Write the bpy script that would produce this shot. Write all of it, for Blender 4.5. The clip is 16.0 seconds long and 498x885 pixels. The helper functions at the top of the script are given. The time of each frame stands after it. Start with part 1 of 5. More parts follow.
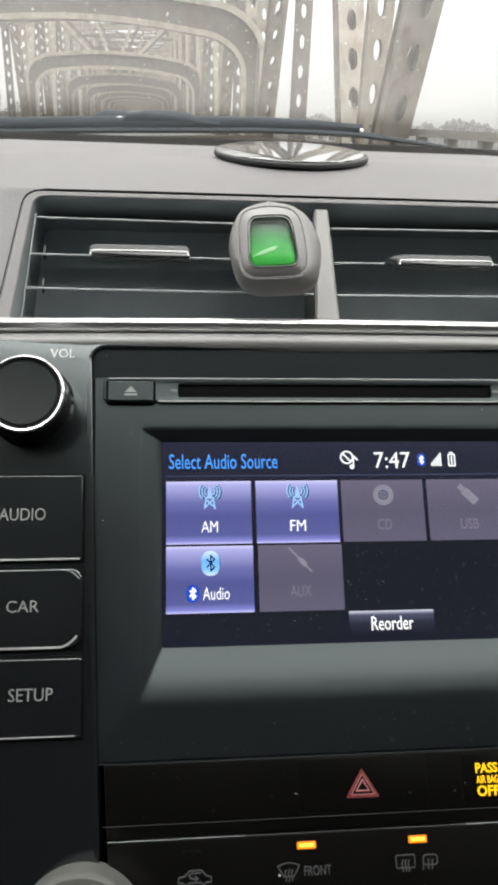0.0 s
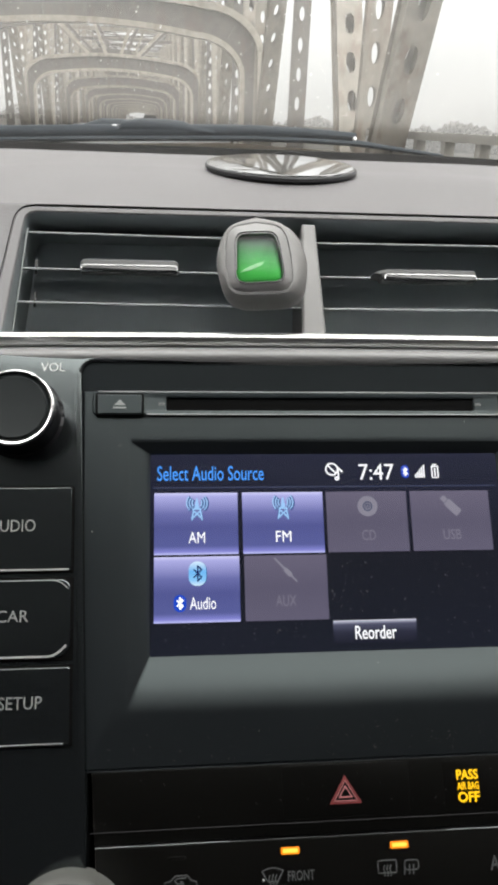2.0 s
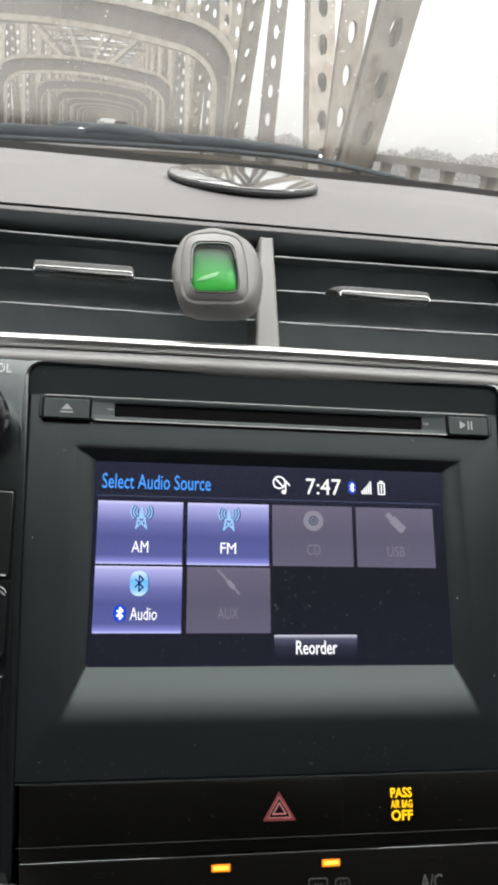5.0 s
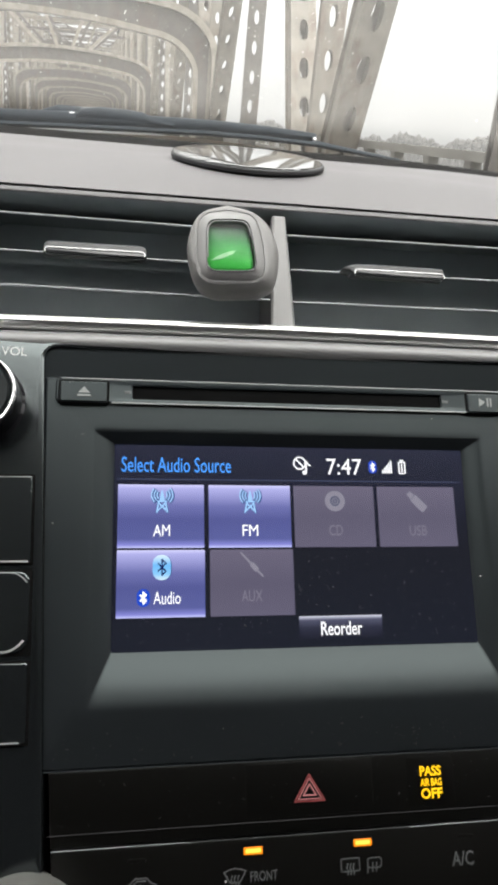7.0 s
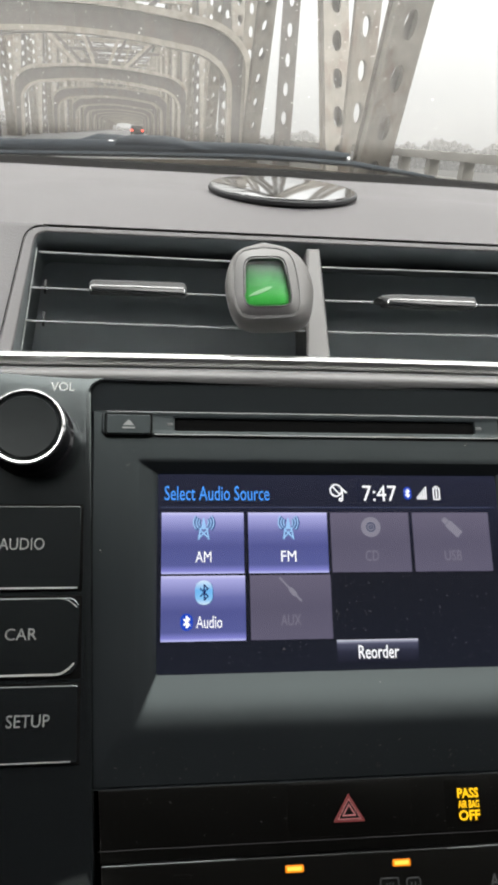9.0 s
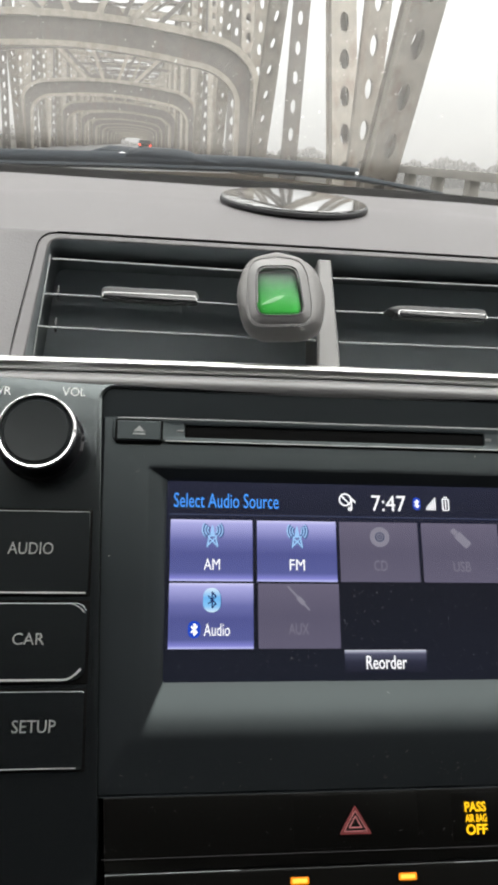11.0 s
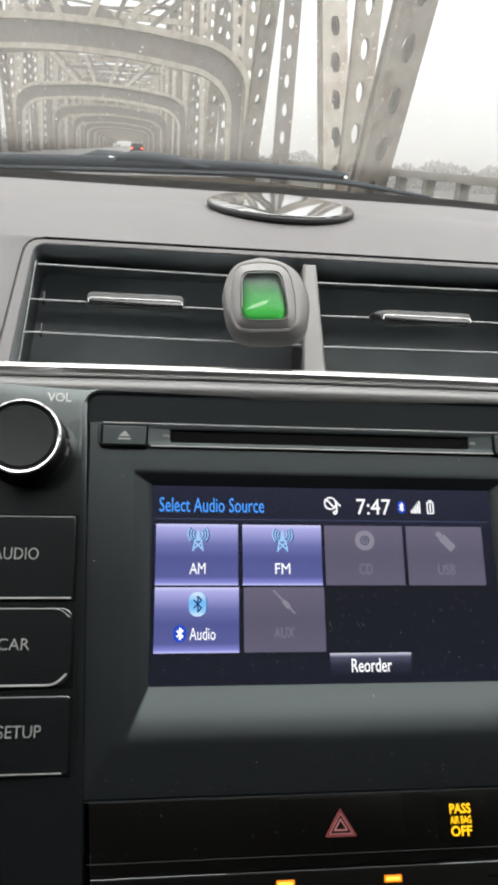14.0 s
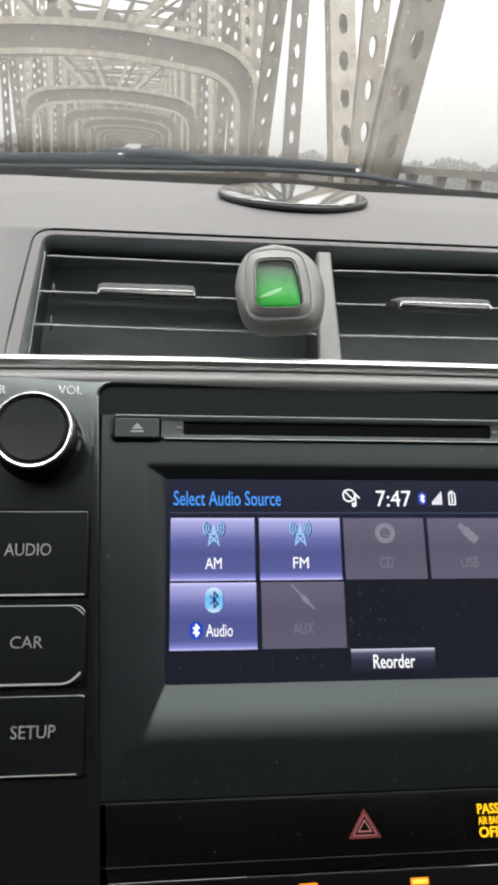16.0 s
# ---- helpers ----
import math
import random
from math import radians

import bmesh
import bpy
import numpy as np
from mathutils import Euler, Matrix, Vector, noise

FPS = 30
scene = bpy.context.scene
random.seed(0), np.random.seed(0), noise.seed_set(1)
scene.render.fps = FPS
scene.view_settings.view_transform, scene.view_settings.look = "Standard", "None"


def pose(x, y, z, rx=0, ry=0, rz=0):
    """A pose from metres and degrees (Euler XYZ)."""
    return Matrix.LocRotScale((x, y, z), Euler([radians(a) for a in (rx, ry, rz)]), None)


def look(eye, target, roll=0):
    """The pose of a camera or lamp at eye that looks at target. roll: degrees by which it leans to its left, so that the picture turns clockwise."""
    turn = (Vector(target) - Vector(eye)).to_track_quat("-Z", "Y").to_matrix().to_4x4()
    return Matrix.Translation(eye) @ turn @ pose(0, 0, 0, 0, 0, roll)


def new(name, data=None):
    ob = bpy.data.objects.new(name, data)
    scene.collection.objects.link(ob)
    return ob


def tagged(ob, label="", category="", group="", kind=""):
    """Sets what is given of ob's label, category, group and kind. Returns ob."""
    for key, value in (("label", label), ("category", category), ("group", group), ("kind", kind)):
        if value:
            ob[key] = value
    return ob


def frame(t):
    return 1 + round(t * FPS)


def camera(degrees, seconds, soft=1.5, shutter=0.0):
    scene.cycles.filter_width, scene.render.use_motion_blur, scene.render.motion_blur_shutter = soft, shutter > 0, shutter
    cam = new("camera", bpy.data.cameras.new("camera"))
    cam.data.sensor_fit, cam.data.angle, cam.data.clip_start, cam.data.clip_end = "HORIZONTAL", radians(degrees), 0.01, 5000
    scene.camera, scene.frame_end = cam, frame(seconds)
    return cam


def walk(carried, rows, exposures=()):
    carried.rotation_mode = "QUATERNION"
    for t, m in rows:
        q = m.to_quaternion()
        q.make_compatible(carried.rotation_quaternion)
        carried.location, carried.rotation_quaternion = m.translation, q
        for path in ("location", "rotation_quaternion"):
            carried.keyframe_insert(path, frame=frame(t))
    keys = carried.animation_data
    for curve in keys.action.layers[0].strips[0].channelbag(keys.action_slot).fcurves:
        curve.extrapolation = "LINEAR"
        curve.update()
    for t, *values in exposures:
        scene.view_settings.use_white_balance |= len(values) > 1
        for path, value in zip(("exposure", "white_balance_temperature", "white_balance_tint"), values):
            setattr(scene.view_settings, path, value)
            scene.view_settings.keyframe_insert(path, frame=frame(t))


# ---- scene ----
cam = camera(37.2, 16.0, 3.6)
HEADING = 2.45
PATH = [
    (0, (0.005, -0.259, 0.972), (0.193, 1.584, 0.219), 2.0),
    (0.5, (0.002, -0.257, 0.968), (0.165, 1.586, 0.208), 1.9),
    (1, (0.003, -0.258, 0.971), (0.182, 1.584, 0.213), 2.4),
    (1.5, (0.019, -0.263, 0.979), (0.202, 1.582, 0.229), 2.2),
    (2, (0.009, -0.263, 0.978), (0.202, 1.582, 0.23), 2.1),
    (2.5, (0.003, -0.262, 0.975), (0.212, 1.59, 0.249), 2.3),
    (3, (0.008, -0.262, 0.976), (0.221, 1.59, 0.251), 2.5),
    (3.5, (0.014, -0.256, 0.972), (0.246, 1.591, 0.243), 2.7),
    (4, (0.017, -0.257, 0.976), (0.311, 1.579, 0.239), 3.9),
    (4.5, (0.006, -0.253, 0.967), (0.346, 1.576, 0.233), 6.3),
    (4.7, (0.013, -0.26, 0.977), (0.326, 1.581, 0.26), 5.9),
    (6.8, (0.013, -0.265, 0.978), (0.324, 1.581, 0.274), 4.5),
    (7, (0.001, -0.258, 0.972), (0.34, 1.57, 0.236), 5.0),
    (7.5, (0.009, -0.264, 0.978), (0.321, 1.58, 0.27), 4.4),
    (8, (0.007, -0.265, 0.98), (0.305, 1.582, 0.274), 4.2),
    (8.5, (-0.004, -0.27, 0.988), (0.26, 1.58, 0.275), 3.7),
    (9, (-0.001, -0.265, 0.983), (0.238, 1.586, 0.265), 3.3),
    (9.5, (0.001, -0.262, 0.979), (0.237, 1.593, 0.269), 3.4),
    (9.7, (-0.004, -0.266, 0.981), (0.22, 1.599, 0.292), 3.4),
    (11.8, (-0.004, -0.265, 0.98), (0.233, 1.599, 0.297), 4.3),
    (12, (0.0, -0.264, 0.978), (0.232, 1.596, 0.281), 4.2),
    (12.5, (0.007, -0.263, 0.98), (0.251, 1.6, 0.293), 4.0),
    (13, (0.005, -0.265, 0.982), (0.252, 1.602, 0.309), 4.0),
    (13.5, (-0.001, -0.266, 0.98), (0.268, 1.598, 0.307), 4.2),
    (14, (-0.001, -0.267, 0.982), (0.249, 1.599, 0.306), 4.0),
    (14.5, (0.0, -0.261, 0.979), (0.27, 1.598, 0.295), 4.1),
    (15, (0.005, -0.264, 0.982), (0.255, 1.6, 0.303), 3.8),
    (15.5, (-0.004, -0.264, 0.98), (0.223, 1.606, 0.308), 3.1),
    (16, (-0.001, -0.261, 0.976), (0.214, 1.609, 0.299), 2.9),
]
SUN_UP, SUN_TURN, STOPS, CLOUD = 48.0, 150.0, 2.56, 14.0
walk(cam, [(t, look(eye, target, roll)) for t, eye, target, roll in PATH], [(0.0, STOPS + 0.1), (2.5, STOPS - 0.04), (4.5, STOPS + 0.12), (7.0, STOPS + 0.1), (9.5, STOPS - 0.06), (12.0, STOPS), (15.0, STOPS + 0.03), (16.0, STOPS)])

# ---- world and light ----
world = bpy.data.worlds.new("overcast_sky")
scene.world = world
world.use_nodes = True
wn = world.node_tree.nodes
sky = wn.new("ShaderNodeTexSky")
sky.sky_type, sky.sun_disc = "NISHITA", False
sky.sun_elevation, sky.sun_rotation = radians(SUN_UP), radians(SUN_TURN)
sky.dust_density, sky.air_density, sky.ozone_density = 6.0, 1.0, 1.0
grey = wn.new("ShaderNodeHueSaturation")
grey.inputs["Saturation"].default_value = 0.12
world.node_tree.links.new(sky.outputs[0], grey.inputs["Color"])
# an overcast sky is several times as bright overhead as at the horizon
up, lift, cloud = wn.new("ShaderNodeTexCoord"), wn.new("ShaderNodeSeparateXYZ"), wn.new("ShaderNodeMapRange")
world.node_tree.links.new(up.outputs["Generated"], lift.inputs[0])
thick = wn.new("ShaderNodeMath")
thick.operation, thick.use_clamp, thick.inputs[1].default_value = "POWER", True, 2.0
world.node_tree.links.new(lift.outputs[2], thick.inputs[0])
world.node_tree.links.new(thick.outputs[0], cloud.inputs["Value"])
cloud.inputs["To Min"].default_value, cloud.inputs["To Max"].default_value = 1.26, CLOUD
tone = wn.new("ShaderNodeVectorMath")
tone.operation = "SCALE"
tone.inputs[0].default_value = (1.0, 0.99, 0.975)
world.node_tree.links.new(cloud.outputs[0], tone.inputs["Scale"])
veil = wn.new("ShaderNodeMix")
veil.data_type = "RGBA"
veil.inputs["Factor"].default_value = 0.85
world.node_tree.links.new(grey.outputs[0], veil.inputs[6])
world.node_tree.links.new(tone.outputs[0], veil.inputs[7])
world.node_tree.links.new(veil.outputs[2], wn["Background"].inputs["Color"])
wn["Background"].inputs["Strength"].default_value = 0.15
sun = new("sun", bpy.data.lights.new("sun", "SUN"))
sun.data.energy, sun.data.angle, sun.data.color = 0.5, radians(60), (1.0, 0.97, 0.93)
sun.matrix_world = look((0, 0, 0), (-math.sin(radians(SUN_TURN)) * math.cos(radians(SUN_UP)), -math.cos(radians(SUN_TURN)) * math.cos(radians(SUN_UP)), -math.sin(radians(SUN_UP))))


# ---- materials ----
def material(name, colour, rough=0.5, metal=0.0, grain=0.0, grain_size=0.0005, vary=0.0, vary_size=0.03, dust=0.0, coat=0.0, emit=None, emit_strength=1.0, spec=0.5, ior=1.5, tint=(1, 1, 1)):
    """A surface with two scales of variation, fine relief and, where asked, sparse dust specks. Sizes in metres."""
    m = bpy.data.materials.new(name)
    m.use_nodes = True
    n, l = m.node_tree.nodes, m.node_tree.links
    b = n["Principled BSDF"]
    b.inputs["Base Color"].default_value = (*colour, 1)
    b.inputs["Roughness"].default_value = rough
    b.inputs["Metallic"].default_value = metal
    b.inputs["Coat Weight"].default_value = coat
    b.inputs["Specular IOR Level"].default_value = spec
    b.inputs["IOR"].default_value = ior
    b.inputs["Specular Tint"].default_value = (*tint, 1)
    if emit:
        b.inputs["Emission Color"].default_value = (*emit, 1)
        b.inputs["Emission Strength"].default_value = emit_strength * 2 ** -STOPS
    if not (grain or vary or dust):
        return m
    geo = n.new("ShaderNodeNewGeometry")
    col = None
    if vary:
        tex = n.new("ShaderNodeTexNoise")
        tex.inputs["Scale"].default_value = 1 / vary_size
        tex.inputs["Detail"].default_value = 6
        l.new(geo.outputs["Position"], tex.inputs["Vector"])
        mix = n.new("ShaderNodeMix")
        mix.data_type = "RGBA"
        mix.inputs[6].default_value = (*[c * (1 - vary) for c in colour], 1)
        mix.inputs[7].default_value = (*[min(1, c * (1 + vary)) for c in colour], 1)
        l.new(tex.outputs["Fac"], mix.inputs["Factor"])
        col = mix.outputs[2]
        rr = n.new("ShaderNodeMapRange")
        rr.inputs["To Min"].default_value, rr.inputs["To Max"].default_value = max(0.02, rough - 0.035), min(1, rough + 0.035)
        l.new(tex.outputs["Fac"], rr.inputs["Value"])
        l.new(rr.outputs[0], b.inputs["Roughness"])
    if dust:
        vor = n.new("ShaderNodeTexVoronoi")
        vor.inputs["Scale"].default_value = 260
        l.new(geo.outputs["Position"], vor.inputs["Vector"])
        pick = n.new("ShaderNodeSeparateColor")
        l.new(vor.outputs["Color"], pick.inputs[0])
        few = n.new("ShaderNodeMath")
        few.operation = "GREATER_THAN"
        few.inputs[1].default_value = 1 - dust
        l.new(pick.outputs[0], few.inputs[0])
        size = n.new("ShaderNodeMath")
        size.operation = "MULTIPLY"
        size.inputs[1].default_value = 0.10
        l.new(pick.outputs[1], size.inputs[0])
        near = n.new("ShaderNodeMath")
        near.operation = "LESS_THAN"
        l.new(vor.outputs["Distance"], near.inputs[0])
        l.new(size.outputs[0], near.inputs[1])
        both = n.new("ShaderNodeMath")
        both.operation = "MULTIPLY"
        l.new(few.outputs[0], both.inputs[0])
        l.new(near.outputs[0], both.inputs[1])
        mix = n.new("ShaderNodeMix")
        mix.data_type = "RGBA"
        l.new(both.outputs[0], mix.inputs["Factor"])
        if col:
            l.new(col, mix.inputs[6])
        else:
            mix.inputs[6].default_value = (*colour, 1)
        mix.inputs[7].default_value = (0.45, 0.44, 0.42, 1)
        col = mix.outputs[2]
    if col:
        l.new(col, b.inputs["Base Color"])
    if grain:
        tex = n.new("ShaderNodeTexNoise")
        tex.inputs["Scale"].default_value = 1 / grain_size
        tex.inputs["Detail"].default_value = 3
        l.new(geo.outputs["Position"], tex.inputs["Vector"])
        bump = n.new("ShaderNodeBump")
        bump.inputs["Strength"].default_value = grain
        bump.inputs["Distance"].default_value = grain_size * 0.5
        l.new(tex.outputs["Fac"], bump.inputs["Height"])
        l.new(bump.outputs[0], b.inputs["Normal"])
    return m


def glowing(name, stops, axis_from=0.0, axis_to=1.0, strength=1.0, gloss=True):
    """A lit display surface whose colour runs from the top (0) to the bottom (1) of the part."""
    m = bpy.data.materials.new(name)
    m.use_nodes = True
    n, l = m.node_tree.nodes, m.node_tree.links
    b = n["Principled BSDF"]
    b.inputs["Base Color"].default_value = (0.004, 0.004, 0.006, 1)
    b.inputs["Roughness"].default_value = 0.22
    b.inputs["Specular IOR Level"].default_value = 0.3
    b.inputs["Emission Strength"].default_value = strength * 2 ** -STOPS
    if len(stops) == 1:
        b.inputs["Emission Color"].default_value = (*stops[0][1], 1)
        return m
    co = n.new("ShaderNodeTexCoord")
    sep = n.new("ShaderNodeSeparateXYZ")
    l.new(co.outputs["UV"], sep.inputs[0])
    ramp = n.new("ShaderNodeValToRGB")
    while len(ramp.color_ramp.elements) < len(stops):
        ramp.color_ramp.elements.new(0.5)
    for e, (at, c) in zip(ramp.color_ramp.elements, stops):
        e.position, e.color = at, (*c, 1)
    l.new(sep.outputs[1], ramp.inputs[0])
    l.new(ramp.outputs[0], b.inputs["Emission Color"])
    return m


def drawn_in(bm, top=52.0):
    """Draws the stack's sides in towards its foot."""
    for v in bm.verts:
        d = MID - abs(v.co.x - MID)          # 0 at the centre line's side, less than 0 past the screen's edge
        w = min(1.0, max(0.0, (-8 - d) / 12))
        k = 0.0195 * max(0, top - v.co.z) + 0.05 * max(0, -95 - v.co.z)
        v.co.x += w * k * (1 if v.co.x < MID else -1)
    return bm


def srgb(r, g, b):
    return tuple(((c / 255 + 0.055) / 1.055) ** 2.4 if c > 10 else c / 255 / 12.92 for c in (r, g, b))


PAD = material("soft_grey_dash_pad", (0.084, 0.0795, 0.0815), 0.52, grain=0.35, grain_size=0.0009, vary=0.12, vary_size=0.05)
FASCIA = material("charcoal_fascia_plastic", (0.0036, 0.0041, 0.0045), 0.17, spec=0.85, ior=1.56, tint=(0.9, 1.0, 1.0), grain=0.15, grain_size=0.0005, vary=0.15, vary_size=0.02, dust=0.012)
UNIT = material("satin_black_unit_plastic", (0.0074, 0.0085, 0.0097), 0.34, spec=0.34, tint=(0.86, 1.0, 1.0), grain=0.12, grain_size=0.0004, vary=0.2, vary_size=0.03, dust=0.09)
LOWER = material("dusty_black_lower_plastic", (0.0021, 0.002, 0.0018), 0.3, spec=0.25, grain=0.12, grain_size=0.0004, vary=0.25, vary_size=0.03, dust=0.06)
RIBGREY = material("mid_grey_rib_plastic", (0.135, 0.132, 0.129), 0.45, grain=0.15, grain_size=0.0006, vary=0.12, vary_size=0.02)
TRIMGREY = material("warm_grey_trim_plastic", (0.16, 0.158, 0.157), 0.45, grain=0.15, grain_size=0.0006, vary=0.1)
VENT = material("dark_vent_plastic", (0.27, 0.295, 0.305), 0.55, vary=0.2, grain=0.1)
SLAT = material("grey_vent_slat_plastic", (0.2, 0.21, 0.21), 0.42, vary=0.12, grain=0.1)
RUBBER = material("black_rubber", (0.012, 0.012, 0.013), 0.6, grain=0.3, grain_size=0.0008, vary=0.2)
WIPER = material("weathered_wiper_rubber", (0.010, 0.014, 0.018), 0.55, spec=0.08, grain=0.3, grain_size=0.0008, vary=0.3, vary_size=0.02)
GLOSSBLACK = material("gloss_black_plastic", (0.008, 0.008, 0.009), 0.12, vary=0.2, vary_size=0.02)
CAP = material("matt_black_knob_cap", (0.008, 0.01, 0.0105), 0.5, spec=0.16, grain=0.1, grain_size=0.0005, vary=0.2, vary_size=0.008)
SLOTBLACK = material("deep_matt_black", (0.003, 0.003, 0.003), 0.9, vary=0.2, vary_size=0.01, spec=0.05)
CHROME = material("satin_chrome", (0.82, 0.82, 0.82), 0.16, metal=1.0, vary=0.04, vary_size=0.01)
SILVER = material("brushed_silver", (0.6, 0.6, 0.6), 0.3, metal=1.0, vary=0.08, vary_size=0.006)
BRIGHTINK = material("white_lettering", (0.42, 0.42, 0.41), 0.5, vary=0.08, vary_size=0.004)
INK = material("pale_grey_lettering", (0.145, 0.15, 0.147), 0.5, vary=0.08, vary_size=0.004)
SATIN = material("satin_silver_trim", (0.72, 0.72, 0.715), 0.34, metal=1.0, vary=0.03, vary_size=0.03)
EDGE = material("silver_painted_edge", (0.27, 0.27, 0.265), 0.3, vary=0.1, vary_size=0.01)
DIMINK = material("dim_grey_symbol_ink", (0.052, 0.055, 0.055), 0.5, vary=0.1, vary_size=0.004)
GREYBROWN = material("warm_grey_freshener_plastic", (0.13, 0.126, 0.122), 0.42, grain=0.15, grain_size=0.0006, vary=0.1, vary_size=0.01)
GREYPLATE = material("mid_grey_freshener_bezel", (0.15, 0.147, 0.144), 0.36, grain=0.1, grain_size=0.0006, vary=0.08, vary_size=0.01)
DIAL = material("warm_grey_dial_rubber", (0.06, 0.06, 0.055), 0.6, grain=0.2, grain_size=0.0006, vary=0.1, vary_size=0.01)
MIRROR = material("dark_mirror_gloss", (0.35, 0.35, 0.355), 0.07, metal=1.0, vary=0.08, vary_size=0.01)
HEADLINER = material("grey_headliner_cloth", (0.5, 0.52, 0.53), 0.9, grain=0.4, grain_size=0.002, vary=0.08)
CABIN = material("dark_cabin_trim", (0.008, 0.008, 0.0085), 0.8, grain=0.3, grain_size=0.002, vary=0.15)
BODYTAN = material("champagne_car_paint", (0.58, 0.46, 0.33), 0.5, metal=0.0, coat=0.1, vary=0.06, vary_size=0.2)
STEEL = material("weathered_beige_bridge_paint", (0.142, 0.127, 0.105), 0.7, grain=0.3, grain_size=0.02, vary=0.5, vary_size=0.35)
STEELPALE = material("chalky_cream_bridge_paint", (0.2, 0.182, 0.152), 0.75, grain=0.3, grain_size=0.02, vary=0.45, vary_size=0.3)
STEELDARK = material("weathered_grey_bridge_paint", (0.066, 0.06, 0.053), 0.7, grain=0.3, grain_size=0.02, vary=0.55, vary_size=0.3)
def rusted(m, amount):
    """Blooms of rust and run-off in the old paint."""
    n, l = m.node_tree.nodes, m.node_tree.links
    base = n["Principled BSDF"].inputs["Base Color"]
    paint = base.links[0].from_socket
    geo, tex, stretch, cut, mix = n.new("ShaderNodeNewGeometry"), n.new("ShaderNodeTexNoise"), n.new("ShaderNodeMapping"), n.new("ShaderNodeMapRange"), n.new("ShaderNodeMix")
    stretch.inputs["Scale"].default_value = (1.6, 1.6, 0.5)
    tex.inputs["Scale"].default_value, tex.inputs["Detail"].default_value, tex.inputs["Roughness"].default_value = 1.5, 7, 0.65
    l.new(geo.outputs["Position"], stretch.inputs["Vector"])
    l.new(stretch.outputs[0], tex.inputs["Vector"])
    l.new(tex.outputs["Fac"], cut.inputs["Value"])
    cut.inputs["From Min"].default_value, cut.inputs["From Max"].default_value, cut.inputs["To Max"].default_value = 0.52, 0.72, amount
    mix.data_type = "RGBA"
    mix.inputs[7].default_value = (0.075, 0.038, 0.02, 1)
    l.new(cut.outputs[0], mix.inputs["Factor"])
    l.new(paint, mix.inputs[6])
    l.new(mix.outputs[2], base)


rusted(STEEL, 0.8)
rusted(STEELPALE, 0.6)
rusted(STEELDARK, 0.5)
CONCRETE = material("stained_concrete", (0.2, 0.19, 0.17), 0.85, grain=0.4, grain_size=0.01, vary=0.2, vary_size=0.6)
ASPHALT = material("wet_asphalt", (0.06, 0.06, 0.062), 0.35, grain=0.5, grain_size=0.01, vary=0.2, vary_size=0.5)
WATER = material("grey_river_water", (0.12, 0.13, 0.13), 0.15, grain=0.5, grain_size=1.5, vary=0.1, vary_size=30)
TREES = material("hazed_winter_wood", (0.03, 0.028, 0.026), 0.95, vary=0.15, vary_size=6, spec=0.0, emit=(1.0, 0.98, 0.945), emit_strength=0.5)   # emission put in for the haze of distance
BLUETEXT = glowing("screen_blue_text", [(0, srgb(72, 158, 255))], strength=1.1)
WHITETEXT = glowing("screen_white_text", [(0, srgb(250, 250, 252))], strength=1.2)
DIMTEXT = glowing("screen_dim_text", [(0, srgb(118, 114, 130))])
NAVYLINE = glowing("screen_slate_blue", [(0, srgb(40, 75, 130))])
DIMICON = glowing("screen_dim_symbol", [(0, srgb(135, 132, 146))])
DEEPBLUE = glowing("screen_deep_blue", [(0, srgb(15, 70, 200))])
NAVY = glowing("screen_navy", [(0, srgb(12, 35, 90))])
SCREEN = glowing("screen_black_glass", [(0.0, srgb(11, 16, 40)), (0.16, srgb(11, 15, 34)), (0.5, srgb(9, 12, 20)), (1.0, srgb(17, 21, 30))], strength=1.15)
TILE = glowing("screen_lit_tile", [(0.0, srgb(205, 205, 245)), (0.06, srgb(168, 168, 222)), (0.34, srgb(102, 106, 165)), (0.55, srgb(77, 82, 140)), (0.86, srgb(83, 89, 148)), (0.95, srgb(128, 130, 204)), (1.0, srgb(200, 203, 252))], strength=1.06)
TILEOFF = glowing("screen_dim_tile", [(0.0, srgb(98, 93, 112)), (0.5, srgb(86, 82, 101)), (1.0, srgb(92, 88, 107))], strength=1.08)
BAR = glowing("screen_soft_button", [(0.0, srgb(225, 228, 240)), (0.08, srgb(150, 152, 172)), (0.17, srgb(78, 80, 100)), (0.5, srgb(40, 42, 58)), (1.0, srgb(20, 22, 34))])
LINE = glowing("screen_thin_line", [(0, srgb(62, 70, 96))])
AMBERRIM = material("lit_orange_lamp_rim", (0.2, 0.05, 0.0), 0.4, emit=(1.0, 0.26, 0.0), emit_strength=0.9)
AMBER = material("lit_amber_lamp", (0.2, 0.08, 0.01), 0.4, emit=(1.0, 0.66, 0.08), emit_strength=1.3)
AMBERTEXT = material("lit_amber_legend", (0.2, 0.08, 0.01), 0.4, emit=(1.0, 0.6, 0.0), emit_strength=1.2)
HAZARD = material("red_hazard_symbol", (0.1, 0.02, 0.02), 0.4, emit=(0.42, 0.08, 0.08), emit_strength=0.12)
HAZARDIN = material("pale_red_hazard_line", (0.2, 0.08, 0.08), 0.4, emit=(0.6, 0.25, 0.25), emit_strength=0.22)
TAIL = material("lit_red_tail_lamp", (0.4, 0.02, 0.02), 0.3, emit=(1.0, 0.08, 0.04), emit_strength=9.0)


